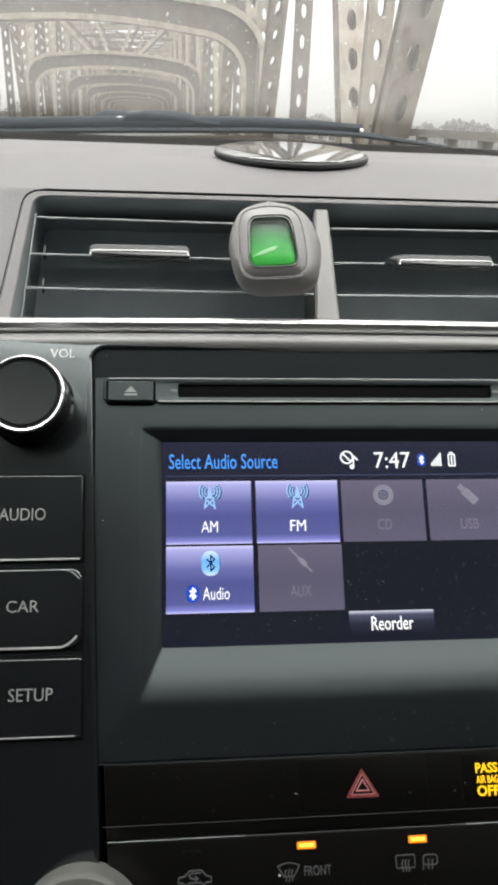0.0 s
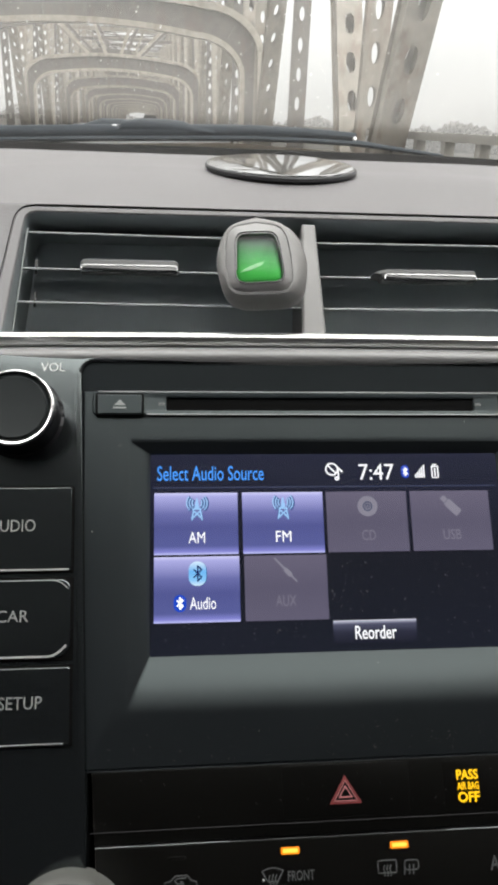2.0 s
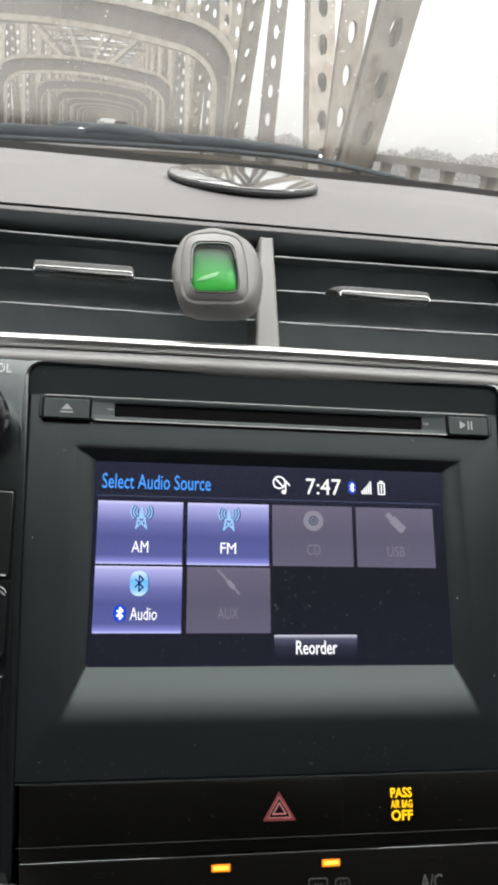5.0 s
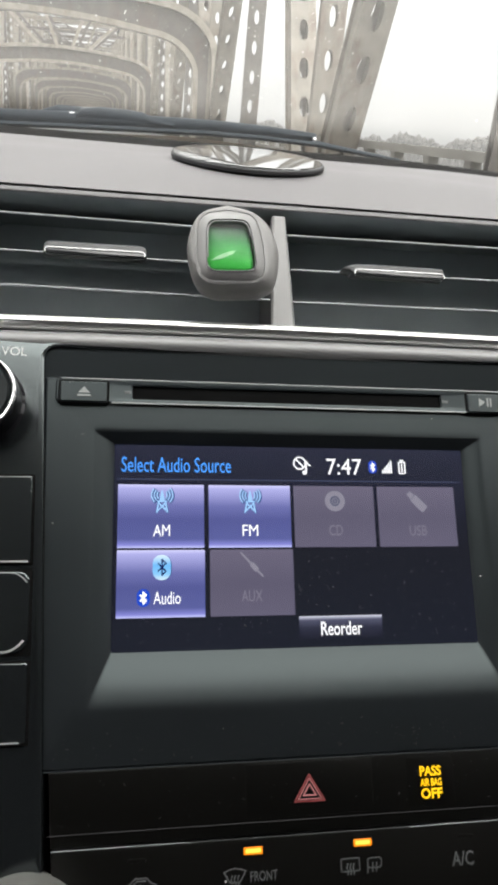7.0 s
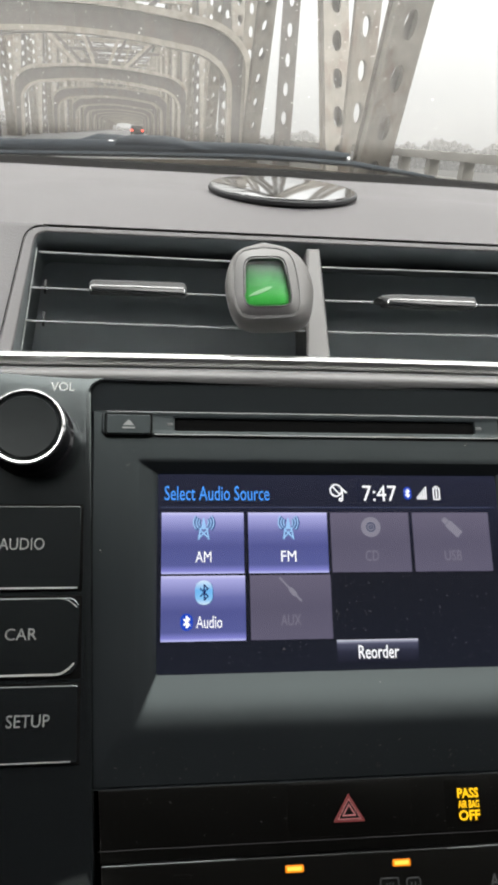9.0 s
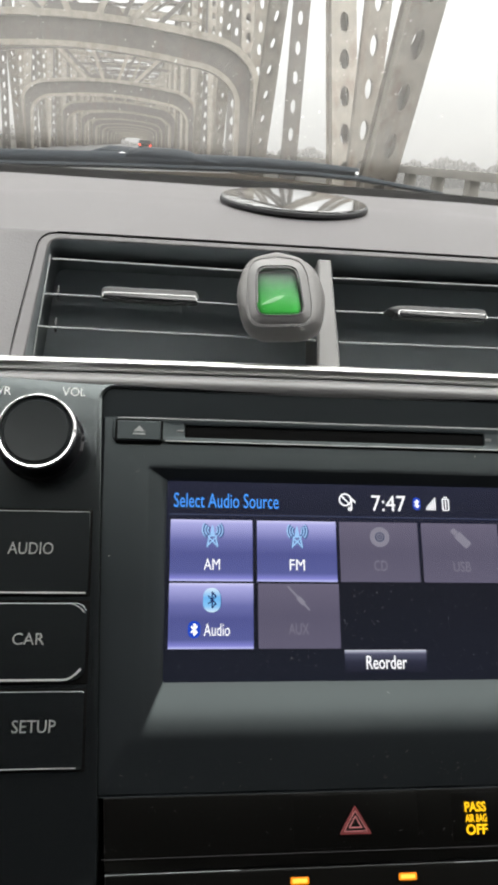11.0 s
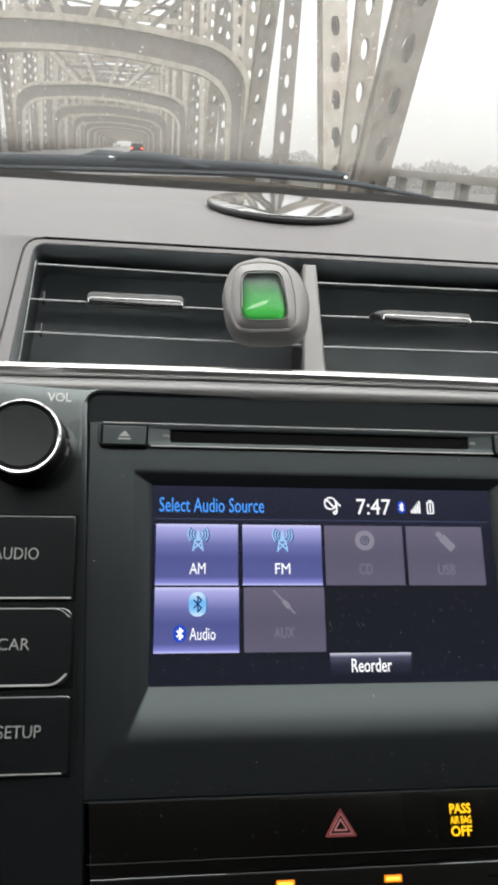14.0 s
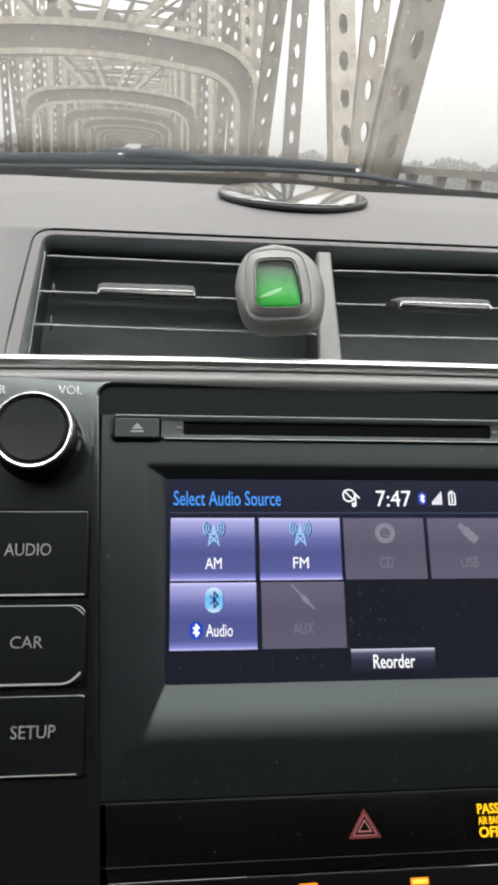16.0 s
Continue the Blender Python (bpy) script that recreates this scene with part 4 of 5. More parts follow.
def screen_symbol(cx, cz, front):
    if front:
        body = [[(cx - 3.7, cz + 2.0)] + [(cx - 3.7 + 7.4 * t, cz + 2.0 + 1.0 * math.sin(math.pi * t)) for t in (0.25, 0.5, 0.75)] + [(cx + 3.7, cz + 2.0), (cx + 1.7, cz - 1.3), (cx - 1.7, cz - 1.3), (cx - 3.7, cz + 2.0)]]
    else:
        body = [rounded(cx - 3.3, cx + 3.3, cz - 1.6, cz + 2.4, 0.5, 2) + [(cx - 3.3, cz - 1.1)]]
    for dx in (-1.1, 0, 1.1):
        body.append([(cx + dx, cz - 2.6), (cx + dx + 0.35, cz - 1.6), (cx + dx - 0.25, cz - 0.5), (cx + dx + 0.2, cz + 0.8)])
    return strokes(body, 0.42, -5.4)


part("front_screen_symbol", screen_symbol(41.5, -135.9, True), DIMINK, climate, smooth=0)
part("lettering", lettering("FRONT", 46.8, 56.2, -137.3, -134.2, -5.4), DIMINK, climate, "dim printed lettering", smooth=0)
part("rear_screen_symbol", screen_symbol(82.1, -135.0, False), DIMINK, climate, smooth=0)
part("mirror_symbol", strokes([rounded(88.4, 93.4, -136.0, -132.9, 1.0, 3) + [(88.4, -135.2)], [(88.2, -137.4), (88.4, -135.0)], [(90.0, -137.2), (90.2, -134.4)], [(91.4, -137.2), (91.6, -134.4)]], 0.42, -5.4), DIMINK, climate, smooth=0)
part("lettering", lettering("A/C", 119.6, 127.8, -137.7, -133.0, -5.4), DIMINK, climate, "dim printed lettering", smooth=0)
car_line = [(4.2, -137.2), (4.4, -135.6), (6.4, -135.3), (8.0, -133.7), (12.0, -133.7), (13.4, -135.3), (15.2, -135.8), (15.2, -137.4), (13.6, -137.4), (12.8, -138.2), (11.8, -137.4), (7.6, -137.4), (6.8, -138.2), (5.8, -137.4), (4.2, -137.2)]
part("recirculation_symbol", strokes([car_line, [(11.6, -134.5), (8.6, -134.5), (7.8, -135.3), (8.6, -136.2), (10.6, -136.2)], [(9.8, -135.5), (10.8, -136.2), (9.8, -136.9)]], 0.45, -5.4), DIMINK, climate, smooth=0)

# ---- temperature dial ----
dial = thing("temperature_dial", (-27.9, -6, -150), "warm grey knurled temperature dial with chrome ring", "dial")


def knurled(cx, cz, r, y0, y1, teeth=90):
    loops = []
    for y, k in ((y1, 1.0), (y0 + 3.0, 1.0), (y0 + 1.0, 0.975), (y0, 0.93)):
        loop = []
        for i in range(teeth * 2):
            a = math.pi * i / teeth
            q = r * k * (1 if i % 2 else 0.993)
            loop.append((cx + q * math.cos(a), y, cz + q * math.sin(a)))
        loops.append(loop)
    return loft(loops)


part("dial_grip", knurled(-27.6, -150.2, 21.4, -18, -4), DIAL, dial, "warm grey knurled grip")
part("dial_ring", disc_solid(-27.6, -150.2, [(15.6, -17.2), (15.8, -18.9), (15.2, -19.6), (14.0, -19.4), (13.6, -18.2)]), CHROME, dial, "chrome ring")
part("dial_face", disc_solid(-27.6, -150.2, [(13.8, -17.2), (13.7, -18.4), (8, -18.3), (0.5, -18.2)]), GLOSSBLACK, dial, "black face")

# ---- air freshener clipped to the vent ----
fresh = thing("air_freshener", (43.8, -4, 70), "grey clip-on vent air freshener with green gel window", "air freshener")


FX, FZ = 43.4, 92.0          # the shell's middle
WX, WZ = FX - 1.9, FZ        # the window's middle
LEAN = 3.6                   # the freshener sits askew on its slat


def askew(pts):
    c, s = math.cos(radians(LEAN)), math.sin(radians(LEAN))
    return [(FX + (x - FX) * c - (z - FZ) * s, FZ + (x - FX) * s + (z - FZ) * c) for x, z in pts]


def squircle(cx, cz, rx, rz, e, peak=0.0, top=0.0, low=0.0, taper=0.0, n=56):
    """A rounded square, drawn in towards its top and its foot, with a low peak."""
    out = []
    for i in range(n):
        a = 2 * math.pi * i / n
        c, s = math.cos(a), math.sin(a)
        k = (abs(c) ** e + abs(s) ** e) ** (-1 / e)
        wide = 1 - top * max(0.0, k * s) ** 1.5 - low * max(0.0, -k * s) ** 1.5 - taper * (k * s + 1) / 2
        out.append((cx + rx * k * c * wide, cz + rz * k * s + peak * max(0.0, s) * max(0.0, 1 - abs(k * c))))
    return askew(out)


def shell_loop(y, cx, cz, rx, rz, e=5.5):
    return at_y(squircle(cx, cz, rx, rz, e, 2.6, 0.25, 0.16), y)


def face_loop(y, cx, cz, rx, rz, e=5.5):
    return at_y(squircle(cx, cz, rx, rz, e, 1.4, 0.1, 0.06, 0.06), y)


def window_loop(y, grow, e=5.5):
    return at_y(squircle(WX, WZ, 9.5 + grow, 10.5 + grow, e, taper=0.15), y)


part("shell", loft([shell_loop(6, FX + 3, FZ + 0.3, 11, 10), shell_loop(2, FX + 2.4, FZ + 0.6, 15.4, 14.0), shell_loop(-5, FX + 1.6, FZ + 1.0, 18.6, 16.6), shell_loop(-12, FX + 0.6, FZ + 1.3, 18.8, 17.2), shell_loop(-15.6, FX - 0.6, FZ + 1.2, 17.0, 16.4), face_loop(-17.4, WX + 0.6, FZ + 0.8, 14.6, 15.6)]), GREYBROWN, fresh, "warm grey plastic shell", smooth=50)
part("bezel_seam", loft([face_loop(-17.1, WX + 0.5, FZ + 0.7, 14.3, 15.3), face_loop(-17.9, WX + 0.5, FZ + 0.7, 14.05, 15.05), face_loop(-17.9, WX + 0.5, FZ + 0.7, 13.8, 14.8), face_loop(-17.1, WX + 0.5, FZ + 0.7, 13.6, 14.6)], False, False), RIBGREY, fresh, "thin pale edge round the bezel", smooth=50)
part("bezel", loft([face_loop(-17.0, WX + 0.5, FZ + 0.7, 13.9, 14.9), face_loop(-18.4, WX + 0.4, FZ + 0.6, 13.2, 14.2), window_loop(-19.8, 1.5), window_loop(-20.3, 0.9), window_loop(-19.8, 0.35), window_loop(-17.0, 0.2)], False, False), GREYPLATE, fresh, "mid grey bezel", smooth=50)
part("window_rim", loft([window_loop(-20.0, 1.0), window_loop(-20.7, 0.75), window_loop(-20.6, 0.45), window_loop(-19.7, 0.35)], False, False), GLOSSBLACK, fresh, "dark thin rim", smooth=50)
# pale stroke only where the rim's upper and left edges catch light
part("rim_glint", strokes([squircle(WX, WZ, 9.55, 10.55, 5.5, taper=0.15)[3:33]], 0.35, -20.3, 0.2), TRIMGREY, fresh, "thin highlight drawn along the inner rim", smooth=0)
part("window_back", loft([window_loop(-17.2, 0.3), window_loop(-16.8, 0.3)]), GELBACK, fresh, "dark green window back")


GELPALE = material("pale_gel_highlight", (0.2, 0.47, 0.22), 0.4, vary=0.3, vary_size=0.003)


def gel():
    """Gel filling the window, its surface falling back towards the top."""
    cut = squircle(WX, WZ, 9.5, 10.5, 5.5, taper=0.15)

    def drawn(k, y, lift):
        return [(WX + (x - WX) * k, y + lift * max(0.0, z - WZ + 2) / 8, WZ - 2.0 + (z - WZ + 2.0) * k) for x, z in cut]
    return loft([drawn(1, -17.0, 0), drawn(1, -17.6, 0.3), drawn(0.97, -18.5, 0.8), drawn(0.85, -19.1, 1.0), drawn(0.5, -19.5, 1.0), drawn(0.1, -19.6, 1.0)])


# pale wedge drawn in for the highlight across the gel
wedge = [(WX - 8.0, WZ - 6.2), (WX - 3.6, WZ - 5.4), (WX + 0.8, WZ - 3.4), (WX + 2.2, WZ - 2.0), (WX - 0.6, WZ - 2.5), (WX - 4.4, WZ - 4.0)]
part("gel_highlight", loft([at_y(askew(wedge), -19.7), at_y(askew(wedge), -19.9)]), GELPALE, fresh, "pale highlight drawn on the gel")
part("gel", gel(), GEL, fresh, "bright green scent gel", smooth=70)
part("window", loft([window_loop(-19.5, 0.25), window_loop(-20.3, -0.8), window_loop(-20.9, -3.5, 4.0), window_loop(-21.1, -7.8, 3.0)], False, True), CLEARDOME, fresh, "clear domed window", smooth=70)
part("clip", block(FX - 4, FX + 4, 5, 24, 95.5, 97.5, block(FX - 4, FX + 4, 5, 24, 101.8, 103.8, bevel=0.4), 0.4), RUBBER, fresh, "black spring clip")

# ---- mounting disc on the pad ----
mount = thing("dash_mount_disc", (0.068, 0.186, 0.955), "round glossy black dashboard mounting disc mirroring the sky", "mounting disc", LEVEL)
TILTED = Matrix.Translation((0.0685, 0.186, 0.9670)) @ pose(0, 0, 0, 6.2) @ Matrix.Scale(0.956, 4)


def turned_up(profile, n=64):
    return loft([[(r * math.cos(2 * math.pi * i / n), r * math.sin(2 * math.pi * i / n), z) for i in range(n)] for r, z in profile])


part("disc_body", turned_up([(0.028, -0.0120), (0.030, -0.0060), (0.0430, -0.0038), (0.0453, -0.0022), (0.0455, -0.0005), (0.0449, 0.0004)]), RUBBER, mount, "black rubber edge", TILTED)
part("disc_face", turned_up([(0.0446, -0.0005), (0.0442, 0.0009), (0.043, 0.0012)]), MIRROR, mount, "mirror-like glossy face", TILTED)


# ---- dust on the stack ----
def dust_specks():
    """Small flakes of lint and dust lying on the face, the screen and the climate panel."""
    rng = random.Random(21)
    bm = bmesh.new()
    for _ in range(800):
        if rng.random() < 0.25:
            x, z, y = rng.uniform(-22, 158), rng.uniform(-98, -86), 0.0
            y = -4.25 - 2.35 * (z + 98.8) / 13.2
        elif rng.random() < 0.5:
            x, z, y = rng.uniform(2, 137), rng.uniform(-59, -50), -0.05
            if rng.random() < 0.6:
                x, z = rng.uniform(68, 137), rng.uniform(-50, -25)
        elif rng.random() < 0.6:
            x, z, y = rng.uniform(-24, -11), rng.uniform(-75, 25), -4.25
        else:
            x, z, y = rng.uniform(-20, 158), rng.uniform(-117, -101), -5.1
        r = rng.choice((0.05, 0.06, 0.08, 0.13)) * rng.uniform(0.7, 1.2)
        a0 = rng.uniform(0, 6.28)
        long = rng.choice((1, 1, 1.4, 2.6, 5.0))
        flat = [(x + r * long * math.cos(a) * math.cos(a0) - r * math.sin(a) * math.sin(a0), z + r * long * math.cos(a) * math.sin(a0) + r * math.sin(a) * math.cos(a0)) for a in (0, 1.2, 2.3, 3.3, 4.4, 5.4)]
        loft([at_y(flat, y), at_y(flat, y - 0.06)], bm=bm)
    return bm


LINT = material("pale_lint", (0.065, 0.065, 0.063), 0.9, vary=0.2, vary_size=0.002)
single("dust_specks", dust_specks(), LINT, "pale dust and lint specks on the audio receiver", "dust", kind="stuff", smooth=0)


# black seal along the foot of the windscreen
def screen_seal():
    loops = []
    for i in range(41):
        u = -0.70 + 1.4 * i / 40
        y, z = 0.535 - 0.16 * u * u, pad_height(u, 0.517)
        loops.append([(u + MID / 1000, y + a, z + b) for a, b in ((-0.004, -0.004), (-0.002, 0.0066), (0.004, 0.0088), (0.012, 0.008), (0.012, -0.006))])
    return loft(loops)


part("screen_seal", screen_seal(), SLOTBLACK, dash, "black seal along the foot of the windscreen", LEVEL, 60)

# ---- windscreen, wiper and bonnet ----
def screen_y(u, z):
    """The glass's place ahead at u metres off the centre line and height z."""
    return 0.565 - 0.17 * u * u - (z - 0.945) * 1.95


def sheet(u0, u1, z0, z1, nu, nz, fy):
    rows = []
    for j in range(nz + 1):
        z = z0 + (z1 - z0) * j / nz
        rows.append([(MID / 1000 + u0 + (u1 - u0) * i / nu, fy(u0 + (u1 - u0) * i / nu, z), z) for i in range(nu + 1)])
    return loft(rows, False, False, None, closed=False)


wind = single("windscreen", sheet(-0.70, 0.70, 0.935, 1.42, 28, 16, screen_y), WINDSCREEN, "rain-specked sloping car windscreen", "windscreen", LEVEL, kind="structure", smooth=80)
wind.data.flip_normals() if sum(p.normal.y for p in wind.data.polygons) > 0 else None   # the front of the glass faces the cabin
wind.visible_shadow = False


def droplets():
    rng = random.Random(4)
    bm = bmesh.new()
    for _ in range(1700):
        u, z = rng.uniform(-0.32, 0.48) if rng.random() < 0.5 else rng.uniform(-0.26, 0.1), 0.98 + 0.2 * rng.random() ** 0.6
        r = rng.choice((0.0002, 0.0002, 0.00027, 0.00035, 0.00045, 0.0006)) * rng.uniform(0.7, 1.2)
        y = screen_y(u, z)
        m = Matrix.Translation((MID / 1000 + u, y, z)) @ pose(0, 0, 0, 30) @ Matrix.Diagonal((r, r * 0.35, r * rng.uniform(1, 1.6), 1))
        bmesh.ops.create_icosphere(bm, subdivisions=1, radius=1, matrix=m)
    return bm


DROP = glass("clear_rain_drop", (0.8, 0.82, 0.82), 0.3, 0.05)
drops = single("raindrops", droplets(), DROP, "small raindrops and specks on the windscreen", "raindrops", LEVEL, kind="stuff", smooth=80)
drops.visible_shadow = False

wiper = thing("windscreen_wiper", (0.0, 0.60, 0.95), "black windscreen wiper parked along the foot of the glass", "wiper", LEVEL)


def bar_along(points, heights, depth, n=8):
    """A rounded bar through points (x, y, z) with the given half heights."""
    loops = []
    for (x, y, z), h in zip(points, heights):
        loops.append([(x, y + depth * math.cos(2 * math.pi * i / n), z + h * math.sin(2 * math.pi * i / n)) for i in range(n)])
    return loft(loops)


PARKED = LEVEL @ Matrix.Translation((0, 0.002, 0.0165))
BLADE = [(x, y, z + 0.0035) for x, y, z in [(-0.60, 0.55, 0.952), (-0.35, 0.60, 0.957), (-0.172, 0.615, 0.9605), (-0.06, 0.618, 0.9655), (0.03, 0.618, 0.9685), (0.09, 0.616, 0.9705), (0.15, 0.612, 0.9705), (0.206, 0.608, 0.9690)]]
part("blade_spine", bar_along(BLADE, [0.006, 0.007, 0.0074, 0.0078, 0.0078, 0.0072, 0.0062, 0.0045], 0.009), WIPER, wiper, "black wiper spine", PARKED, 60)
part("blade_rubber", bar_along([(x, y - 0.012, z - 0.007) for x, y, z in BLADE] + [(0.30, 0.585, 0.956)], [0.0028] * 8 + [0.0022], 0.004), WIPER, wiper, "black wiper rubber", PARKED, 60)
part("wiper_tail", bar_along([(0.206, 0.607, 0.967), (0.24, 0.602, 0.963), (0.285, 0.595, 0.9585)], [0.003, 0.0026, 0.002], 0.004), WIPER, wiper, "", PARKED, 60)
part("wiper_arm", bar_along([(-0.40, 0.615, 0.952), (-0.2, 0.63, 0.962), (-0.095, 0.632, 0.9695), (-0.083, 0.632, 0.9735), (-0.073, 0.632, 0.9765), (-0.05, 0.632, 0.9770), (-0.03, 0.632, 0.975)], [0.004, 0.005, 0.0052, 0.0055, 0.006, 0.0055, 0.005], 0.01), WIPER, wiper, "black wiper arm", PARKED, 60)
part("wiper_joint", bar_along([(-0.053, 0.62, 0.9715), (-0.049, 0.62, 0.974), (-0.03, 0.62, 0.9755), (0.0, 0.62, 0.9752), (0.017, 0.62, 0.9742), (0.024, 0.619, 0.973), (0.05, 0.618, 0.9715)], [0.003, 0.0066, 0.0082, 0.0085, 0.008, 0.0062, 0.004], 0.011, 12), WIPER, wiper, "dark blade joint", PARKED, 50)
part("joint_clip", bar_along([(-0.062, 0.616, 0.9745), (-0.058, 0.616, 0.9752), (-0.052, 0.616, 0.9748)], [0.0006, 0.0014, 0.0006], 0.003), SILVER, wiper, "small worn metal clip", PARKED, 50)
tip = bmesh.new()
bmesh.ops.create_icosphere(tip, subdivisions=2, radius=0.0026, matrix=Matrix.Translation((0.204, 0.600, 0.9705)))
part("wiper_tip", tip, SILVER, wiper, "small shiny tip", PARKED, 80)


def bonnet():
    rows = []
    for j in range(13):
        t = j / 12
        y = 0.66 + 0.95 * t
        rows.append([(MID / 1000 + u, y - 0.15 * u * u, 0.9785 - 0.075 * t * t - 0.012 * t - 0.20 * u * u) for u in (-0.8, -0.6, -0.4, -0.2, 0, 0.2, 0.4, 0.6, 0.8)])
    rows.append([(x, y + 0.03, z - 0.25) for x, y, z in rows[-1]])
    return loft(rows, False, False, None, closed=False)


single("car_bonnet", bonnet(), BODYTAN, "champagne metallic car bonnet beyond the windscreen", "bonnet", LEVEL, kind="structure", smooth=60)
single("cowl", block(-0.68, 0.82, 0.57, 0.72, 0.90, 0.938, bevel=0.01), RUBBER, "black plastic cowl under the wiper", "cowl", LEVEL, kind="structure")

# ---- the cabin round the camera ----
CX = MID / 1000


def cabin_side(s):
    bm = bmesh.new()
    x0, x1 = sorted((CX + s * 0.74, CX + s * 0.80))
    block(x0, x1, -0.90, 0.62, 0.30, 0.93, bm)
    # pillar block added out of view to keep window light off the stack
    block(x0, x1, -0.90, -0.16, 0.93, 1.41, bm)
    return bm


single("cabin_wall_1", cabin_side(-1), CABIN, "unseen dark door trim with an added light-blocking pillar", "door trim", LEVEL, kind="structure", smooth=0)
single("cabin_wall_2", cabin_side(1), CABIN, "unseen dark door trim with an added light-blocking pillar", "door trim", LEVEL, kind="structure", smooth=0)
single("cabin_roof", block(CX - 0.80, CX + 0.80, -0.90, -0.36, 1.41, 1.465), HEADLINER, "pale grey cloth headliner over the cabin", "headliner", LEVEL, kind="structure", smooth=0)
# unseen wall close behind the camera, added to darken the stack's reflections
back = block(CX - 0.80, CX + 0.80, -0.96, -0.90, 0.30, 1.465)
single("added_dark_wall", back, CABIN, "unseen dark wall added close behind the camera", "bulkhead", LEVEL, kind="structure", smooth=0)
single("cabin_floor", block(CX - 0.80, CX + 0.80, -0.96, 0.60, 0.24, 0.30), CABIN, "dark carpeted cabin floor", "carpet", LEVEL, kind="structure", smooth=0)
single("firewall", block(CX - 0.80, CX + 0.80, 0.60, 0.64, 0.24, 0.90), CABIN, "dark firewall behind the dashboard", "firewall", LEVEL, kind="structure", smooth=0)
for s in (-1, 1):
    a, b = Vector((CX + s * 0.71, 0.46, 0.93)), Vector((CX + s * 0.70, -0.38, 1.42))
    w, h = Vector((0.03, 0, 0)), Vector((0, 0.05, 0.02))
    bm = loft([[tuple(p + o) for o in (w + h, h - w, -w - h, w - h)] for p in (a, b)])
    single("windscreen_pillar", bm, CABIN, "dark sloping windscreen pillar", "pillar", LEVEL, kind="structure", smooth=0)

# ---- outside: the bridge ----
ROAD = Matrix.Translation((CX, 0, 0)) @ pose(0, 0, 0, 1.6, 0.1, HEADING)   # x to the right of the car's line, y along the bridge
RIGHT_X, LEFT_X, BAY, FIRST = 4.6, -8.8, 15.9, 16.1
TOP, BOTTOM = 14.6, -2.2   # the truss's upper and lower nodes over the deck
DROP_RATE = 0.003


def deck_z(s):
    return -DROP_RATE * max(s, -20.0)


rows = []
for s in range(-40, 571, 10):
    z = deck_z(s)
    rows.append([(LEFT_X - 0.6, s, z), (RIGHT_X + 0.6, s, z), (RIGHT_X + 0.6, s, z - 0.5), (LEFT_X - 0.6, s, z - 0.5)])
single("road", loft(rows), ASPHALT, "wet dark asphalt bridge deck", "road", ROAD, kind="structure", smooth=0)


def perforated(length, width, pitch, hw, hh, thick, n=12):
    """A cover plate along z with a row of oval holes."""
    bm = bmesh.new()
    count = max(1, int(length / pitch))
    pitch = length / count
    for k in range(count):
        zc = (k + 0.5) * pitch
        ring, rim = [], []
        for i in range(n):
            a = 2 * math.pi * (i + 0.5) / n
            c, s = math.cos(a), math.sin(a)
            ring.append((hw / 2 * c, zc + hh / 2 * s))
            q = min(width / 2 / max(abs(c), 1e-6), pitch / 2 / max(abs(s), 1e-6))
            rim.append((q * c, zc + q * s))
        corner = {}
        for y in (0.0, thick):
            a = [bm.verts.new((x, y, z)) for x, z in ring]
            b = [bm.verts.new((x, y, z)) for x, z in rim]
            c4 = [bm.verts.new((sx * width / 2, y, zc + sz * pitch / 2)) for sx, sz in ((1, 1), (-1, 1), (-1, -1), (1, -1))]
            corner[y] = (a, b, c4)
            for i in range(n):
                j = (i + 1) % n
                xa, za = rim[i]
                xb, zb = rim[j]
                edge_a, edge_b = abs(abs(xa) - width / 2) < 1e-6, abs(abs(xb) - width / 2) < 1e-6
                if edge_a != edge_b:
                    q = 0 if xa + xb > 0 and za + zb > 2 * zc else 1 if xa + xb < 0 and za + zb > 2 * zc else 2 if xa + xb < 0 else 3
                    bm.faces.new((a[i], a[j], b[j], c4[q], b[i]))
                else:
                    bm.faces.new((a[i], a[j], b[j], b[i]))
        a, b = corner[0.0][0], corner[thick][0]
        for i in range(n):
            j = (i + 1) % n
            bm.faces.new((a[i], a[j], b[j], b[i]))
    return bm


def box_member(length, w, d, holes, pitch=0.62):
    """A built-up member along z: solid webs at the sides, perforated cover plates ahead and behind."""
    bm = bmesh.new()
    t = 0.025
    for sx in (-1, 1):
        block(sx * w / 2 - t / 2, sx * w / 2 + t / 2, -d / 2, d / 2, 0, length, bm)
        for sy in (-1, 1):
            block(sx * (w / 2 + 0.04) - 0.04, sx * (w / 2 + 0.04) + 0.04, sy * d / 2 - 0.012, sy * d / 2 + 0.012, 0, length, bm)
    if holes:
        for y in (-d / 2 - 0.014, d / 2):
            other = perforated(length, w + 0.02, pitch, w * 0.5, min(w * 1.15, pitch * 0.6), 0.014)
            other.transform(Matrix.Translation((0, y, 0)))
            me = bpy.data.meshes.new("tmp")
            other.to_mesh(me)
            other.free()
            bm.from_mesh(me)
            bpy.data.meshes.remove(me)
    else:
        block(-w / 2, w / 2, -0.012, 0.012, 0, length, bm)
    return bm


def mesh_of(bm, name):
    bmesh.ops.recalc_face_normals(bm, faces=bm.faces)
    me = bpy.data.meshes.new(name)
    bm.to_mesh(me)
    bm.free()
    return me


bridge = new("truss_bridge")
bridge.matrix_world = ROAD
tagged(bridge, "weathered beige steel truss bridge with curved overhead portals", "bridge")


